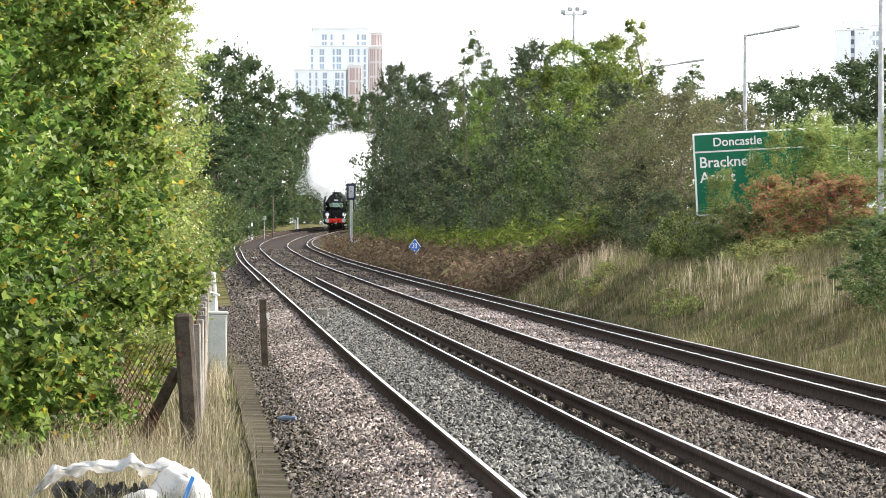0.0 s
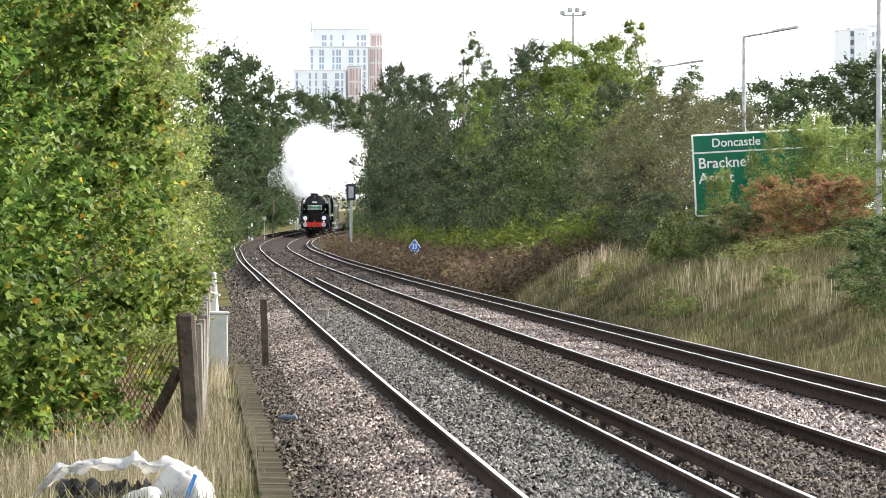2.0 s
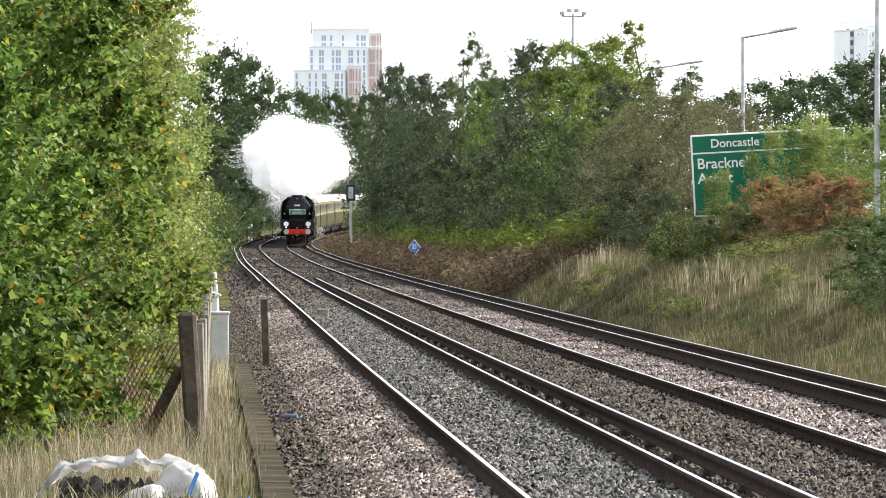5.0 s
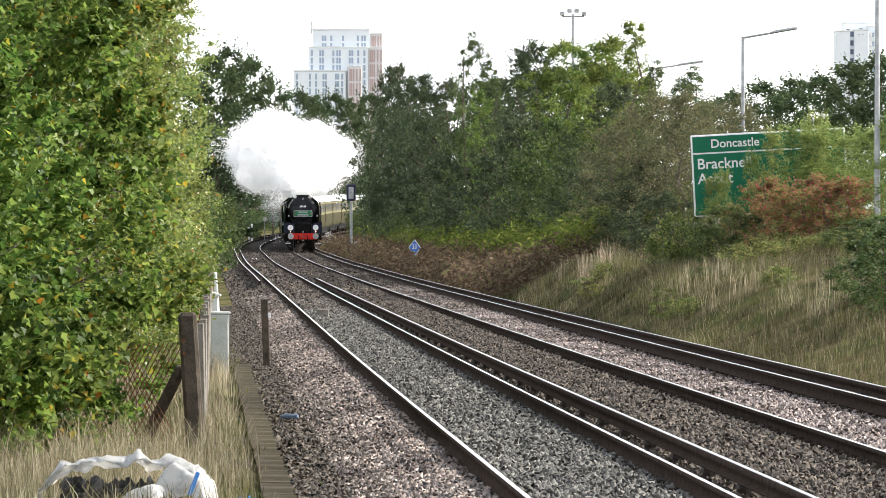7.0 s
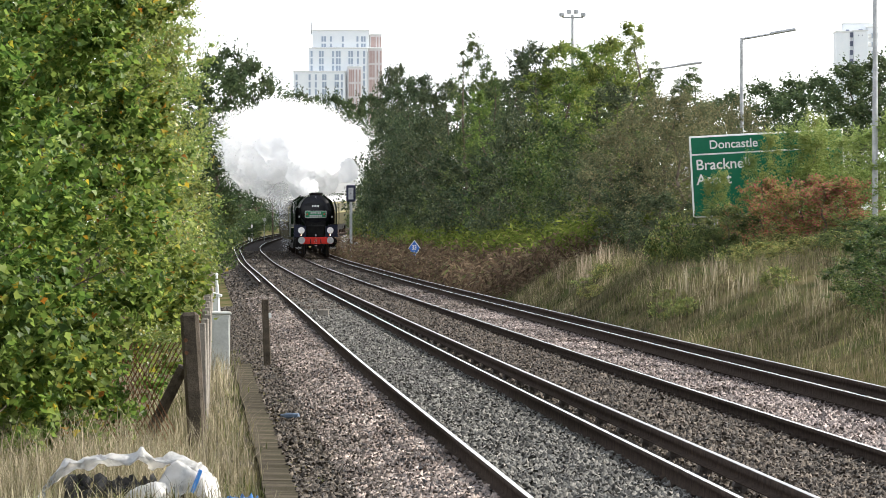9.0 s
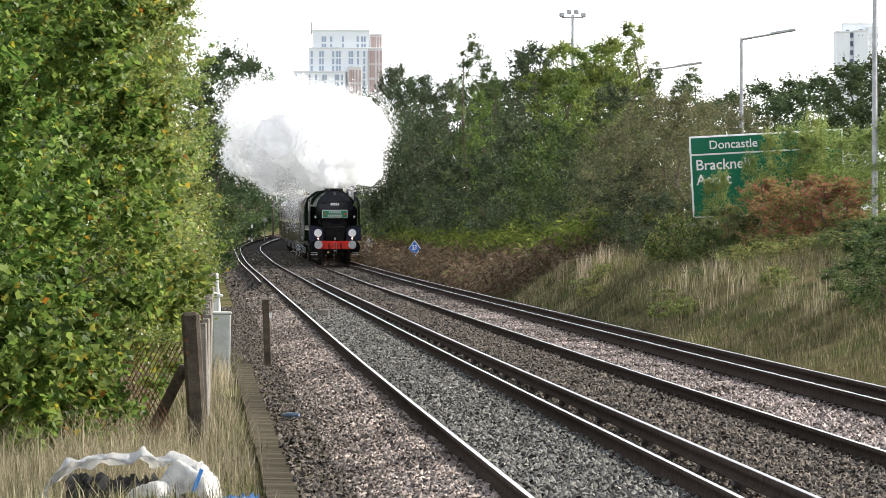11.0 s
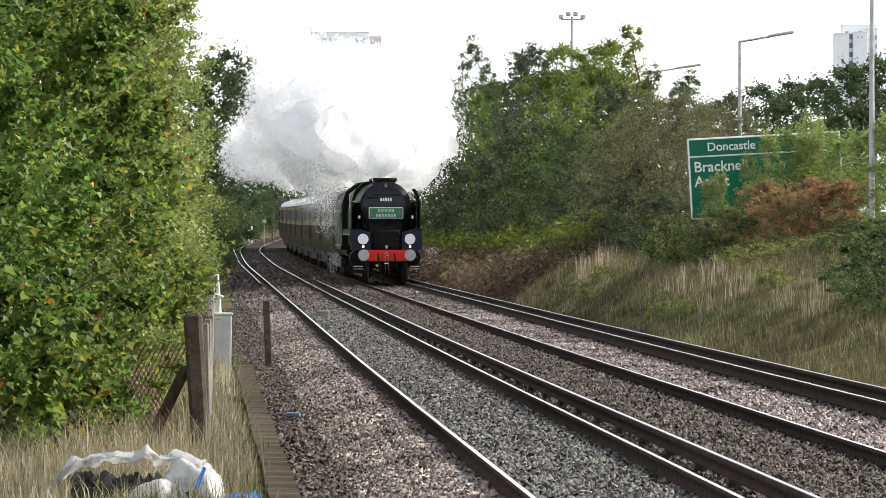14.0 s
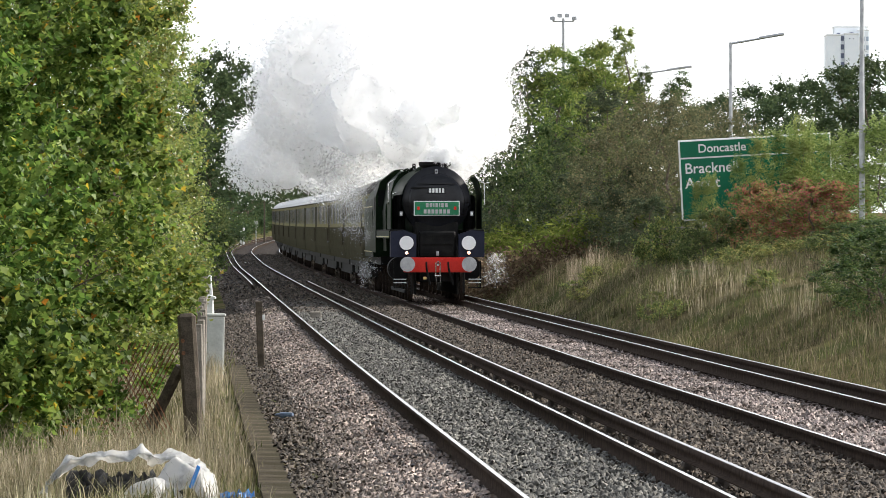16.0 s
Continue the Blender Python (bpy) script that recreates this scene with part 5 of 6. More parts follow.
            py = 396 - (float(ground_z(x, d)) + top - EYE) * 8500 / d
            rows.append((brm, px, d, py, 0, weed.uniform(0.22, 0.42)))
    used = set()
    rr = random.Random(9)
    for T, px, d, py, h, w in rows:
        h = h or 1.5
        x = at(px, d)
        sz = max(0.1 if w < 0.45 or T is grn else 0.3, tall(py, d, x) / h)
        if T.name in used:
            again(T, x, d, rr.uniform(0, 360), w, sz)
        else:
            used.add(T.name)
            put(T, x, d, rr.uniform(0, 360), w, 0, sz)


def hurdles():
    for px, d, py, w, h in ((1212, 117.6, 393, 1.2, 0.5), (1443, 113.8, 409, 0.62, 0.4)):
        x = at(px, d)
        top = tall(py, d, x)
        H = thing("wattle_hurdle", "weathered grey woven stick hurdle half hidden in brambles", "fence panel", pose(x, d, float(ground_z(x, d)), 0, 2, 8), "hurdles in the brambles")
        n = 4 if w > 1 else 3
        for i in range(n):
            part("stake", rod(((i / (n - 1) - 0.5) * w * 0.94, 0, -0.05), ((i / (n - 1) - 0.5) * w * 0.94, 0, top), 0.02, 0.017, 6), M["post_concrete"], H)
        k = int(h / 0.055)
        for j in range(k):
            z = top - 0.04 - j * 0.055
            part("woven_stick", rod((-w / 2, 0.022 * (-1) ** j, z), (w / 2, -0.022 * (-1) ** j, z + 0.012 * (j % 3 - 1)), 0.017, 0.014, 6), M["post_concrete"], H)


# ---------------------------------------------------------------- things by the line
def fence():
    big = thing("fence_post", "stout weathered timber straining post with a strut", "fence post", pose(-2.56, 50.0, float(ground_z(-2.56, 50)), 0, -3.6, 0))
    part("post", box(0.19, 0.18, 1.52, (0, 0, -0.05), 0.035), M["old_wood"], big)
    part("strut", rod((-0.10, 0.05, 0.90), (-0.62, 0.35, 0.02), 0.065, 0.075, 6), M["old_wood"], big)
    for z in (1.05, 1.18):
        part("bolt", rod((-0.05, -0.10, z), (-0.05, -0.07, z), 0.022, None, 8), M["rust_wire"], big)
    sticks = bmesh.new()
    box(0.085, 0.10, 1.36, (0, 0, -0.05), 0.012, sticks)
    me = bpy.data.meshes.new("concrete_post")
    sticks.to_mesh(me)
    sticks.free()
    me.materials.append(M["post_concrete"])
    for i in range(26):
        y = 52.4 + i * 2.75
        x = -2.50 - 0.047 * (y - 50)
        p = hang("fence_post", me, None, "", pose(x, y, float(ground_z(x, y)), 0, (i * 37 % 5 - 2) * 0.6, 0))
        tagged(p, "slim pale concrete fence post with wire mesh", "fence post", "line of fence posts")
    # rusty wire mesh along the posts
    mesh = thing("wire_fence", "rusty diamond wire mesh fence along the railway", "fence")
    bm = bmesh.new()
    y0, y1, hh = 50.3, 74.0, 1.15
    run, ny = hh, 0.085

    def strand(a, b, w=0.0028):
        a, b = Vector(a), Vector(b)
        n = Vector((w, 0, 0))
        q = [bm.verts.new(p) for p in (a - n, a + n, b + n, b - n)]
        bm.faces.new(q)
        t = Vector((0, w, w))
        q = [bm.verts.new(p) for p in (a - t, a + t, b + t, b - t)]
        bm.faces.new(q)
    y = y0
    while y < y1:
        for s in (1, -1):
            ya, yb = (y, y + run * 0.55) if s > 0 else (y + run * 0.55, y)
            xa, xb = -2.60 - 0.047 * (ya - 50), -2.60 - 0.047 * (yb - 50)
            strand((xa, ya, float(ground_z(xa, ya)) + 0.02), (xb, yb, float(ground_z(xb, yb)) + hh))
        y += ny
    x = -4.9
    while x < -2.7:
        for t in (1, -1):
            xa, xb = (x, x + 0.6) if t > 0 else (x + 0.6, x)
            if max(xa, xb) < -2.68:
                strand((xa, 50.1, float(ground_z(xa, 50.1)) + 0.02), (xb, 50.1, float(ground_z(xb, 50.1)) + hh), 0.006)
        x += 0.05
    part("wire_mesh", bm, M["rust_wire"], mesh)["kind"] = "stuff"
    for z in (0.35, 0.75, 1.15):
        a, b = (-2.61, 50.2), (-2.60 - 0.047 * 70, 120)
        part("line_wire", rod((*a, float(ground_z(*a)) + z), (*b, float(ground_z(*b)) + z), 0.005, None, 5), M["rust_wire"], mesh)


def cabinets():
    x, y = at(388.5, 77), 77
    c = thing("trackside_cabinet", "narrow pale grey metal trackside cabinet", "cabinet", pose(x, y, float(ground_z(x, y)), 0, 0.8, 4))
    part("body", box(0.30, 0.25, 0.98, (0, 0, 0), 0.012), M["grey_paint"], c)
    part("lid", box(0.34, 0.29, 0.05, (0, 0, 0.98), 0.015), M["grey_paint"], c)
    part("door", box(0.25, 0.012, 0.88, (0, -0.129, 0.05), 0.004), M["grey_paint"], c)
    part("plinth", box(0.3, 0.3, 0.06, (0, 0, -0.03), 0.01), M["concrete"], c)
    x, y = at(374, 90), 90
    c = thing("trackside_cabinet", "weathered white cabinet with a pitched lid on a post", "cabinet", pose(x, y, float(ground_z(x, y))))
    part("body", box(0.28, 0.26, 0.46, (0, 0, 0.64), 0.012), M["white_paint"], c)
    part("lid", prism([(-0.19, 1.10), (0.19, 1.10), (0.19, 1.13), (0, 1.19), (-0.19, 1.13)], -0.17, 0.17), M["white_paint"], c)
    part("leg", box(0.10, 0.10, 0.75, (0, 0, -0.05), 0.01), M["concrete"], c)
    x, y = at(390, 100), 100
    c = thing("marker_post", "leaning white-painted marker post beside the fence", "post", pose(x, y, float(ground_z(x, y)), 0, -4, 0))
    part("post", rod((0, 0, -0.05), (0, 0, 1.42), 0.045, 0.04, 10), M["white_paint"], c)
    part("cap", rod((0, 0, 1.42), (0, 0, 1.46), 0.055, 0.03, 10), M["white_paint"], c)
    x, y = at(473, 80), 80
    c = thing("timber_stake", "dark weathered timber stake in the ballast", "post", pose(x, y, float(ground_z(x, y)), 1, -2.2, 6))
    part("stake", box(0.115, 0.10, 1.16, (0, 0, -0.04), 0.012), M["old_wood"], c)
    part("plate", box(0.045, 0.012, 0.09, (0.07, -0.05, 0.80), 0.003), M["white_paint"], c, "small white plate")
    x, y = at(572, 116), 116
    c = thing("concrete_block", "pale concrete block lying between the rails", "block", pose(x, y, float(ground_z(x, y)) + 0.10, 0, 0, 8))
    part("block", box(0.27, 0.2, 0.20, (0, 0, -0.02), 0.025), M["post_concrete"], c)
    for px, d, w in ((449, 292, 0.38), (511, 300, 0.35), (541, 305, 0.42)):
        x = at(px, d)
        o, z = side(x, d)
        c = thing("track_magnet", "flat pale plate fixed between the rails", "track plate", pose(x, d, float(z) - 0.17))
        part("plate", box(w, 0.7, 0.10, (0, 0, 0), 0.02), M["white_paint"] if px == 449 else M["concrete"], c)


def troughing():
    r = random.Random(2)
    row = tagged(new("cable_troughing"), "line of weathered concrete cable trough lids", "cable trough", kind="structure")
    bm = box(0.29, 1.94, 0.06, (0, 0, 0), 0.004)
    me = bpy.data.meshes.new("trough_lid")
    bm.to_mesh(me)
    bm.free()
    me.materials.append(M["concrete"])
    for i in range(28):
        u = 4 + i * 1.955
        x, y, _ = line(u, -2.42)
        hang("trough_lid", me, row, "", pose(x + r.uniform(-0.012, 0.012), y, float(ground_z(x, y)) - 0.03 + r.uniform(0, 0.008), 0, r.uniform(-0.8, 0.8), 2.9 + r.uniform(-0.3, 0.3)))


def litter():
    """A torn white sheet of plastic arched over dark rubbish."""
    x0, y0 = at(228, 39.5), 39.5
    g = float(ground_z(x0, y0))
    B = thing("rubbish_bag", "torn crumpled white plastic sack spilling dark rubbish in dry grass", "rubbish bag", pose(x0, y0, g))
    B.scale = (1.08, 1.0, 1.3)
    r = np.random.default_rng(3)

    def sheet(f, nu, nv, mat, name, amp, seed, thick=0.006):
        bm = bmesh.new()
        vs = []
        for i in range(nu):
            row = []
            for j in range(nv):
                p = Vector(f(i / (nu - 1), j / (nv - 1)))
                n = Vector((noise.noise(p * 5 + Vector((seed, 0, 0))), noise.noise(p * 5 + Vector((0, seed, 0))), noise.noise(p * 6 + Vector((0, 0, seed)))))
                n2 = Vector((abs(noise.noise(p * 17 + Vector((seed, 0, 3)))), noise.noise(p * 15), abs(noise.noise(p * 16 + Vector((2, seed, 0))))))
                row.append(bm.verts.new(p + n * amp + n2 * amp * 0.55))
            vs.append(row)
        for i in range(nu - 1):
            for j in range(nv - 1):
                bm.faces.new((vs[i][j], vs[i + 1][j], vs[i + 1][j + 1], vs[i][j + 1]))
        bmesh.ops.solidify(bm, geom=bm.faces[:], thickness=thick)
        return part(name, bm, mat, B, smooth=True)

    def arch(u, v):
        a = math.pi * (0.04 + 0.92 * u)
        return (-0.70 * math.cos(a), 0.10 + 0.35 * (v - 0.5), (0.40 - 0.05 * u) * math.sin(a) ** 0.7 - 0.10 * abs(v - 0.3) - 0.02)
    sheet(arch, 64, 14, M["plastic"], "torn_rim", 0.075, 1.0)

    def side_lump(u, v):
        a, b = math.pi * u, math.pi * (v - 0.5)
        return (0.42 + 0.27 * math.cos(a) * math.cos(b * 0.6), -0.12 + 0.2 * math.sin(b), 0.33 * math.sin(a) * math.cos(b * 0.7) - 0.03)
    sheet(side_lump, 36, 22, M["plastic"], "sack_side", 0.05, 2.0)

    def front_lump(u, v):
        a, b = math.pi * u, math.pi * (v - 0.5)
        return (0.18 + 0.26 * math.cos(a) * math.cos(b * 0.6), -0.32 + 0.16 * math.sin(b), 0.22 * math.sin(a) * math.cos(b * 0.7) - 0.03)
    sheet(front_lump, 34, 20, M["plastic"], "sack_front", 0.045, 4.0)
    bm = bmesh.new()
    for i in range(130):
        s = r.uniform(0.03, 0.075)
        m = pose(r.uniform(-0.5, 0.4), r.uniform(-0.2, 0.22), r.uniform(0, 0.2), r.uniform(0, 180), r.uniform(0, 180), 0) @ Matrix.Diagonal((s, s * r.uniform(0.4, 1), s * 0.5, 1))
        bmesh.ops.create_icosphere(bm, subdivisions=1, radius=1, matrix=m)
    part("rubbish", bm, M["soot_soil"], B, "dark rubbish and soil")
    part("blue_print", box(0.03, 0.012, 0.16, (0.52, -0.33, 0.12), 0.004, rot=Matrix.Rotation(radians(25), 4, "Y")), M["blue"], B)
    x1, y1 = at(424, 39.0), 39.0
    R = thing("blue_rag", "crumpled bright blue plastic scrap on the ground", "litter", pose(x1, y1, float(ground_z(x1, y1)) + 0.03))
    R.scale = (1.1, 1.2, 2.2)
    bm = bmesh.new()
    vs = [[bm.verts.new((-0.13 + 0.26 * i / 11, -0.1 + 0.2 * j / 7, 0.03 + 0.05 * abs(noise.noise(Vector((i * 0.6, j * 0.7, 2)))))) for j in range(8)] for i in range(12)]
    for i in range(11):
        for j in range(7):
            bm.faces.new((vs[i][j], vs[i + 1][j], vs[i + 1][j + 1], vs[i][j + 1]))
    bmesh.ops.solidify(bm, geom=bm.faces[:], thickness=0.005)
    part("scrap", bm, M["blue"], R)
    x2, y2 = at(514, 57), 57
    R = thing("plastic_bottle", "flattened bluish plastic bottle on the ballast", "litter", pose(x2, y2, float(ground_z(x2, y2)) + 0.03, 0, 0, 70))
    bm = rod((0, -0.10, 0.02), (0, 0.06, 0.025), 0.035, 0.035, 10)
    rod((0, 0.06, 0.025), (0, 0.13, 0.025), 0.03, 0.012, 10, bm)
    part("bottle", bm, M["dull_blue"], R)


def signal():
    d = 290
    x = at(621.5, d)
    g = float(ground_z(x, d))
    S = thing("signal_post", "grey signal post with a backed signal head", "railway signal", pose(x, d, g))
    part("post", rod((0, 0, -0.1), (0, 0, 3.9), 0.085, 0.085, 12), M["galv"], S)
    h = part("head", box(0.56, 0.25, 1.0, (0, 0, 3.72), 0.05), M["dark_blue"], S, "dark blue-black signal backboard")
    part("back_panel", box(0.30, 0.06, 0.70, (0, -0.155, 3.86), 0.01), M["silver"], h)
    part("latch", box(0.05, 0.02, 0.06, (0.0, -0.195, 4.2), 0.004), M["soot"], h)
    part("telephone_box", box(0.22, 0.18, 0.4, (0.3, -0.05, 0.9), 0.02), M["galv"], S)


def mile_sign():
    d = 212.0
    x = at(734, d)
    g = float(ground_z(x, d))
    S = thing("distance_sign", "blue diamond distance sign with pale figures on a post", "sign", pose(x, d + 0.05, g, 0, 0, -42))
    top = EYE + (396 - 439) * d / 8500 - g
    part("post", rod((0.03, 0.03, -0.1), (0.03, 0.03, top), 0.03, None, 8), M["galv"], S)
    bm = box(0.52, 0.014, 0.52, (0, 0, -0.26), 0.003)
    bmesh.ops.rotate(bm, verts=bm.verts, matrix=Matrix.Rotation(radians(45), 3, "Y"))
    pl = part("plate", bm, M["white_paint"], S, "", Matrix.Translation((0, 0, top)))
    bm = box(0.46, 0.014, 0.46, (0, -0.008, -0.23), 0.003)
    bmesh.ops.rotate(bm, verts=bm.verts, matrix=Matrix.Rotation(radians(45), 3, "Y"))
    part("face", bm, M["sign_blue"], pl)
    lettering("figures", "33", 0.30, M["white_paint"], pl, pose(0, -0.018, -0.06, 90, 0, 0))
    part("small_bar", box(0.04, 0.005, 0.10, (0.0, -0.018, -0.24)), M["white_paint"], pl)


def lettering(name, text, size, mat, parent, m, align="CENTER"):
    cu = bpy.data.curves.new(name, "FONT")
    cu.body, cu.size, cu.align_x, cu.extrude, cu.offset = text, size, align, 0.002, size * 0.012
    tmp = bpy.data.objects.new(name, cu)
    scene.collection.objects.link(tmp)
    me = bpy.data.meshes.new_from_object(tmp.evaluated_get(bpy.context.evaluated_depsgraph_get()))
    bpy.data.objects.remove(tmp)
    me.materials.clear()
    me.materials.append(mat)
    return hang(name, me, parent, "", m)


def road_sign():
    d = 120.0
    x = at(1361, d)
    g = float(ground_z(x, d))
    w, h = 3.86, 2.05
    zc = EYE + (396 - 306) * d / 8500
    S = thing("road_sign", "large green road direction sign with white border and lettering", "road sign", pose(x, d, g))
    pl = part("plate", box(w, 0.05, h, (0, 0, -h / 2), 0.02), M["white_paint"], S, "", pose(0, 0, zc - g, 0, -3.1, 0))
    part("top_panel", box(w - 0.09, 0.012, 0.40, (0, -0.03, h / 2 - 0.045 - 0.40), 0.004), M["sign_green"], pl)
    part("main_panel", box(w - 0.09, 0.012, h - 0.53, (0, -0.03, -h / 2 + 0.045), 0.004), M["sign_green"], pl)
    part("back_frame", box(w - 0.3, 0.06, 0.08, (0, 0.06, 0.3), 0.005), M["galv"], pl)
    lettering("name_lettering", "Doncastle", 0.30, M["white_paint"], pl, pose(-w / 2 + 0.49, -0.04, h / 2 - 0.335, 90, 0, 0), "LEFT")
    lettering("name_lettering", "Bracknell", 0.37, M["white_paint"], pl, pose(-w / 2 + 0.13, -0.04, h / 2 - 0.85, 90, 0, 0), "LEFT")
    lettering("name_lettering", "Ascot", 0.37, M["white_paint"], pl, pose(-w / 2 + 0.13, -0.04, h / 2 - 1.22, 90, 0, 0), "LEFT")
    for sx in (-1.3, 1.3):
        part("post", rod((sx, 0.1, -0.2), (sx, 0.1, zc - g + 0.8), 0.05, None, 10), M["galv"], S)


def street_lamp(px, d, py, arm, py_arm):
    x = at(px, d)
    g = float(ground_z(x, d))
    h = EYE + (396 - py) * d / 8500 - g
    up = (py - py_arm) * d / 8500
    S = thing("street_lamp", "tall grey steel street lamp with a single arm", "street lamp", pose(x, d, g), "street lamps on the road")
    part("column", rod((0, 0, -0.1), (0, 0, h), 0.075, 0.05, 12), M["galv"], S)
    part("arm", rod((0, 0, h - 0.04), (arm * 0.62, 0, h - 0.04 + up * 0.62), 0.035, 0.03, 8), M["galv"], S)
    bm = box(arm * 0.5, 0.2, 0.09, (0, 0, -0.045), 0.03)
    part("lantern", bm, M["galv"], S, "flat grey lantern", pose(arm * 0.78, 0, h - 0.02 + up * 0.78, 0, -math.degrees(math.atan2(up, arm)), 0))


def mast():
    d = 330
    x = at(1014, d)
    g = float(ground_z(x, d))
    h = EYE + (396 - 25) * d / 8500 - g
    S = thing("floodlight_mast", "tall mast with a cluster of floodlights above the trees", "floodlight mast", pose(x, d, g))
    part("column", rod((0, 0, -0.1), (0, 0, h), 0.16, 0.09, 12), M["galv"], S)
    part("crossbar", rod((-0.75, 0, h - 0.2), (0.75, 0, h - 0.2), 0.05, None, 8), M["galv"], S)
    for sx in (-0.75, -0.25, 0.25, 0.75):
        part("floodlight", box(0.34, 0.3, 0.28, (sx, -0.1, h - 0.15 + (0.2 if abs(sx) < 0.5 else 0)), 0.04), M["galv"], S)


def far_markers():
    for px, d, py, w in ((446, 420, 397, 0.13), (527, 520, 388, 0.12)):
        x = at(px, d)
        g = float(ground_z(x, d))
        S = thing("white_marker", "white-painted marker post beside the curve", "post", pose(x, d, g))
        part("post", box(0.16, 0.12, tall(py, d, x) + 0.05, (0, 0, -0.05), 0.02), M["white_paint"], S)
        part("stub", box(0.18, 0.14, tall(py, d, x) * 0.85, (-0.24, 0.05, -0.05), 0.02), M["grey_paint"], S)
    x, d = at(468, 440), 440
    g = float(ground_z(x, d))
    S = thing("trackside_sign", "small pale board on a thin post", "sign", pose(x, d, g))
    hh = tall(385, d, x)
    part("post", rod((0, 0, -0.05), (0, 0, hh), 0.04, None, 8), M["galv"], S)
    part("board", box(0.36, 0.03, 0.32, (0, -0.04, hh - 0.32), 0.01), M["grey_paint"], S)
    x, d = at(483, 450), 450
    S = thing("telegraph_pole", "thin dark wooden pole beyond the curve", "pole", pose(x, d, float(ground_z(x, d))))
    part("pole", rod((0, 0, -0.1), (0, 0, tall(350, d, x)), 0.09, 0.07, 8), M["old_wood"], S)


# ---------------------------------------------------------------- towers on the skyline
def facade(wall, mat, xs, wide, high, y, top, step, count):
    """Rows of panes of one width on a wall, from the top row down."""
    bm = box(wide, 0.25, high, (0, 0, -high / 2))
    me = bpy.data.meshes.new("window")
    bm.to_mesh(me)
    bm.free()
    me.materials.append(M[mat])
    for j in range(count):
        for x in xs:
            hang("window", me, wall, "", pose(x, y - 0.05, top - j * step))


def skyline():
    k = 1800 / 8500.0

    def X(px, mid):
        return (px - mid) * k

    def H(py):
        return EYE + (396 - py) * k + 2.0

    def block(T, mid, x0, x1, top, y, deep, mat):
        w = part("wall", box((x1 - x0) * k, deep, H(top), (X((x0 + x1) / 2, mid), y + deep / 2, 0), 0.1), M[mat], T)
        part("parapet", box((x1 - x0) * k + 0.3, deep + 0.3, 0.6, (X((x0 + x1) / 2, mid), y + deep / 2, H(top)), 0.1), M["white_paint"], w)
        return w
    m = 600
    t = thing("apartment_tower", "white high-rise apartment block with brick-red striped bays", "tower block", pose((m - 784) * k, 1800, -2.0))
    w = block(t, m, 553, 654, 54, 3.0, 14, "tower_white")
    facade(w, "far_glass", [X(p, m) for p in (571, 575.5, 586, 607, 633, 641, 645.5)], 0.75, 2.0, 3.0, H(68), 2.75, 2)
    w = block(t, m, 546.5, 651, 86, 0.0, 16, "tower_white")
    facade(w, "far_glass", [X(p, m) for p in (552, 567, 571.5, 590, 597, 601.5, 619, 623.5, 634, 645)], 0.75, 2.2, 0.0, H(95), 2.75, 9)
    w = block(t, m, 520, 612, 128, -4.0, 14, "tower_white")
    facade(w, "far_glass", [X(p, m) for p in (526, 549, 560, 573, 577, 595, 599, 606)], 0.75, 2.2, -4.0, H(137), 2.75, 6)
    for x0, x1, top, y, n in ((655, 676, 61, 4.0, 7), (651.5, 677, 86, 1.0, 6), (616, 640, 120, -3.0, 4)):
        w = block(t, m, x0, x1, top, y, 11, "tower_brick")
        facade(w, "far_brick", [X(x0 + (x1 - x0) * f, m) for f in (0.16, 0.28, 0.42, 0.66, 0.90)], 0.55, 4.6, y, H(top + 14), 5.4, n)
    mastbm = rod((X(551, m), 5, H(60)), (X(551, m), 5, H(36)), 0.28, 0.2, 6)
    for z in range(5):
        box(0.9, 0.2, 0.15, (X(551, m), 5, H(56 - 4 * z)), 0, mastbm)
    part("aerial", mastbm, M["galv"], t)
    part("balcony_rail", box(11, 0.2, 0.7, (X(577, m), 1.0, H(86)), 0.05), M["galv"], t)
    m = 1510
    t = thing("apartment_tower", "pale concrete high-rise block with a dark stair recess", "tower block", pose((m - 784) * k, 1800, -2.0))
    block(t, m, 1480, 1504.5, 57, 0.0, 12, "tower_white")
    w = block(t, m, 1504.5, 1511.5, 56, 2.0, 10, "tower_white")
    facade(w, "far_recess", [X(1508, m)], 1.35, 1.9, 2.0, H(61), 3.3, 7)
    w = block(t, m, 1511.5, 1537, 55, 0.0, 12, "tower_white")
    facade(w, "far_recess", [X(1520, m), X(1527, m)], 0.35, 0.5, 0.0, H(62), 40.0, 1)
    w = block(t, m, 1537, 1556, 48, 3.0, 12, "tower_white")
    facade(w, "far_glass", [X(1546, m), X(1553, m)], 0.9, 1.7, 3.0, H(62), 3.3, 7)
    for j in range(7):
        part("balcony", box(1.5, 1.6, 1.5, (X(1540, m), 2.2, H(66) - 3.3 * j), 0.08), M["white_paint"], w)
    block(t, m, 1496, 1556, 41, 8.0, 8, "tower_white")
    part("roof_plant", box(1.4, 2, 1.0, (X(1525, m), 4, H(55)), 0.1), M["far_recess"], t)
    part("roof_plant", box(1.2, 2, 1.0, (X(1502, m), 4, H(56)), 0.1), M["far_recess"], t)


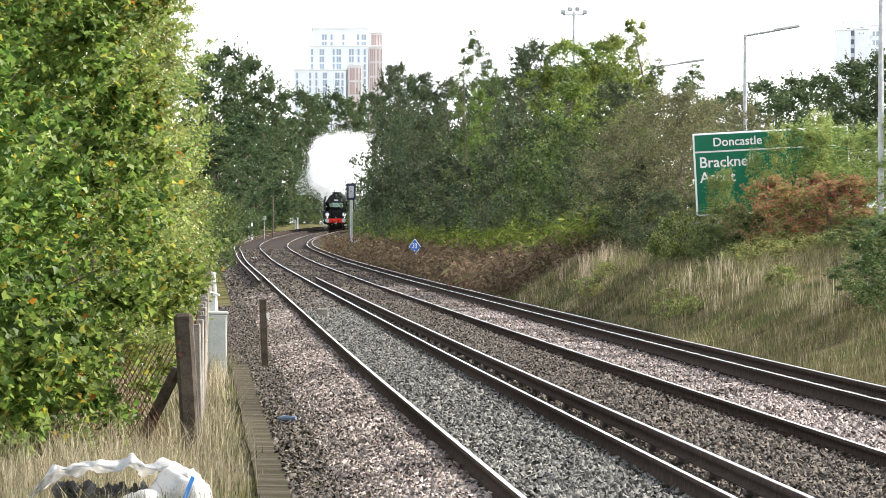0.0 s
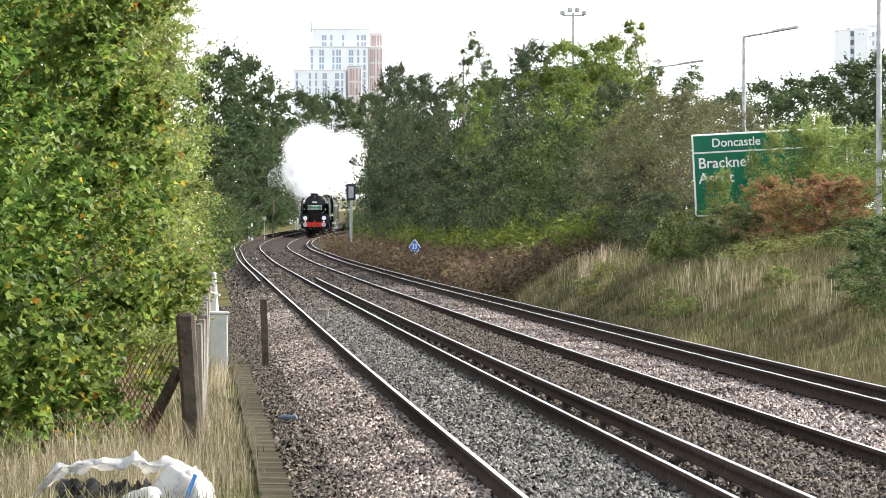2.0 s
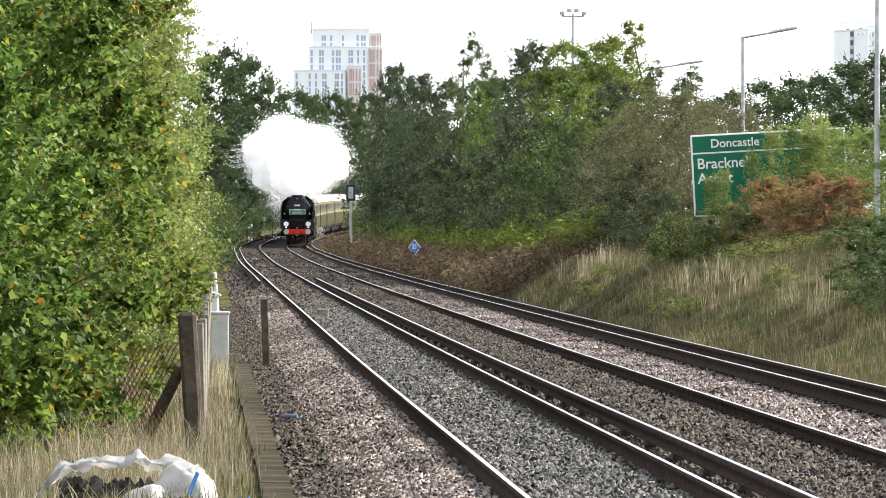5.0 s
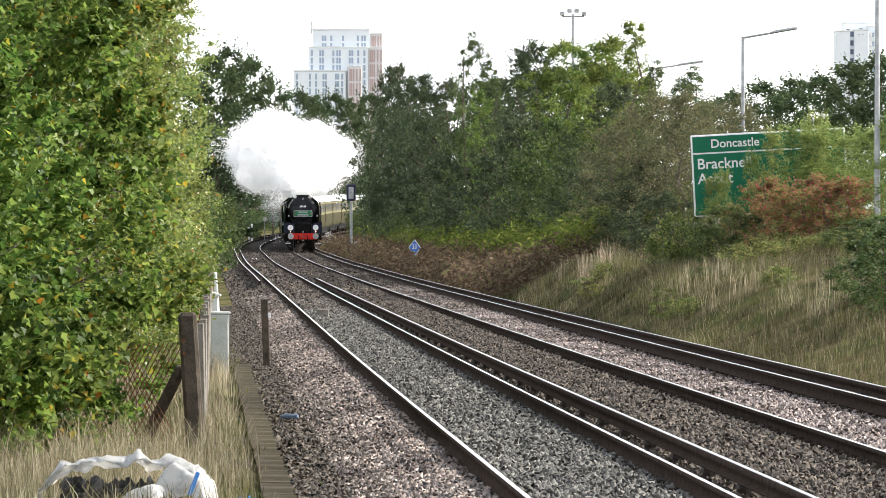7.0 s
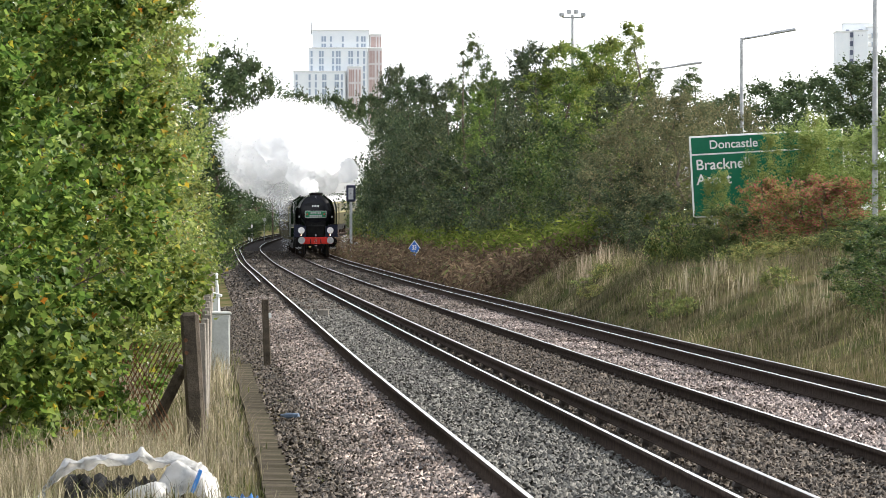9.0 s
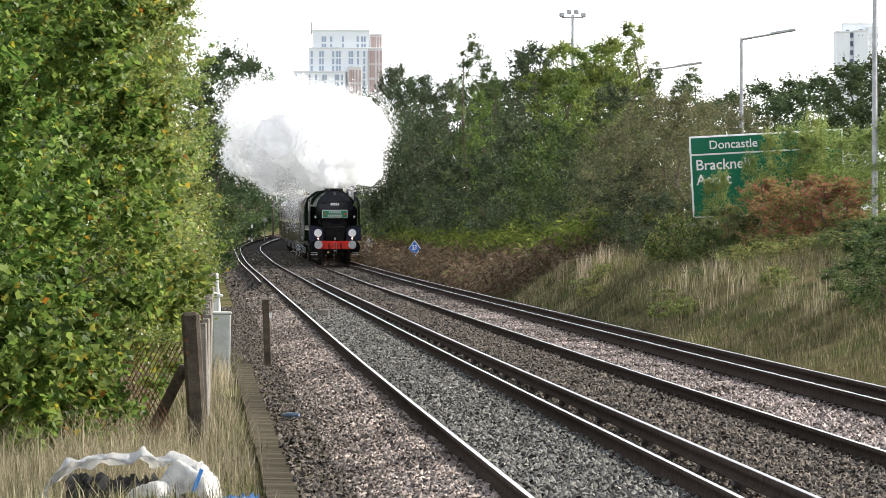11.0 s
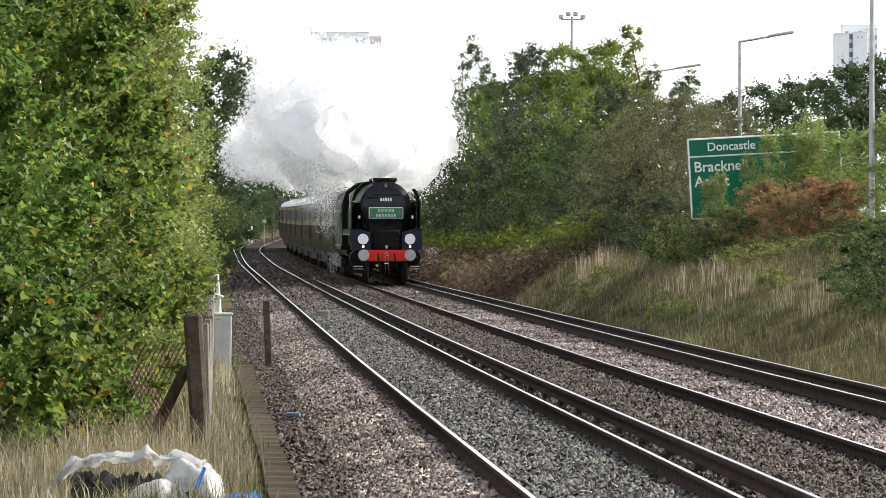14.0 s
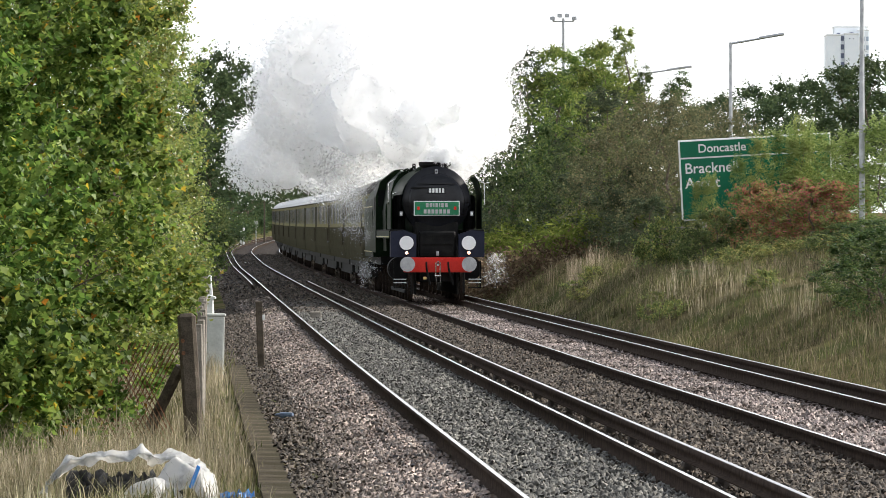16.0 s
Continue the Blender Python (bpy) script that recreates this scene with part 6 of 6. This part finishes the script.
M["plate"] = rough_mat("blue_black_plate", (0.009, 0.011, 0.024), (0.018, 0.021, 0.042), 4, 0.5, bump=0.03, spec=0.2)
M["disc"] = rough_mat("white_disc_enamel", (0.80, 0.80, 0.80), (0.9, 0.9, 0.9), 3, 0.4, bump=0.0)
M["plastic"] = rough_mat("dirty_white_plastic", (0.48, 0.48, 0.47), (0.82, 0.82, 0.81), 5, 0.35, bump=0.15, c3=(0.74, 0.72, 0.68), c3_scale=5)
M["soot_soil"] = rough_mat("dark_soil", (0.02, 0.02, 0.02), (0.09, 0.085, 0.08), 9, 0.9)
M["blue"] = rough_mat("blue_plastic", (0.03, 0.16, 0.5), (0.08, 0.30, 0.65), 20, 0.4, bump=0.1)
M["dull_blue"] = rough_mat("dull_blue_plastic", (0.08, 0.12, 0.18), (0.16, 0.2, 0.26), 12, 0.35, bump=0.1)
M["dark_blue"] = rough_mat("dark_blue_paint", (0.015, 0.018, 0.04), (0.03, 0.034, 0.07), 6, 0.5, bump=0.05)
M["sign_blue"] = plain("reflective_blue", (0.02, 0.12, 0.45), 0.45)
M["sign_green"] = rough_mat("road_sign_green", (0.004, 0.115, 0.058), (0.006, 0.14, 0.07), 3, 0.45, bump=0.0)
# Distance haze is put into the tower colours: whiter walls, paler brick, bluish glass.
M["tower_white"] = rough_mat("hazed_white_render", (0.80, 0.84, 0.87), (0.88, 0.90, 0.91), 0.3, 0.8, bump=0.0, fine=2)
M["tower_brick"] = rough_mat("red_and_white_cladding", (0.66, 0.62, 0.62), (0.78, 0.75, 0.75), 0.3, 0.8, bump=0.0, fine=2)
M["far_brick"] = plain("hazed_red_brick_strip", (0.52, 0.39, 0.36), 0.8)
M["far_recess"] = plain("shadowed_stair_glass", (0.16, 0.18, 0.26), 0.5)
M["far_glass"] = plain("hazed_window_glass", (0.36, 0.43, 0.52), 0.3)

train()
hurdles()
steam()
left_hedge()
_low = right_woods()
far_woods(_low)
fence()
cabinets()
litter()
signal()
mile_sign()
road_sign()
street_lamp(1314, 150, 66, 1.66, 50)
street_lamp(1150, 195, 122, 2.1, 109)
street_lamp(1551, 112, -40, 1.4, -52)
mast()
far_markers()
skyline()
undergrowth()
insulators()
troughing()
sleepers()


def motions():
    times = [0.5 * i for i in range(33)]
    for ob, lag, a, b in GONE:
        walk(ob, [(t, on_rails(FRONT0 - SPEED * t + lag, a, b)) for t in times])
    for ob, lag, sx, h, turn in STEAM:
        rows = []
        for t in times:
            drift = 0.5 * math.sin(t * 0.5 + lag * 0.3) if turn else 0.0
            u = FRONT0 - SPEED * t + lag
            p = Vector(line(u, SEP + sx + drift, h + (0.25 * math.sin(t * 0.9 + lag) if turn else 0)))
            rows.append((t, Matrix.Translation(p) @ Matrix.Rotation(radians(turn * 4 * (t - 8)), 4, "Y") @ Matrix.Rotation(-float(np.interp(u, _u, _th)), 4, "Z")))
        walk(ob, rows)
    for w in DRIVERS:
        at0 = w.matrix_basis.translation.copy()
        walk(w, [(i / 30.0, Matrix.Translation(at0) @ Matrix.Rotation((SPEED / 0.94) * i / 30.0, 4, "X")) for i in range(481)])


motions()
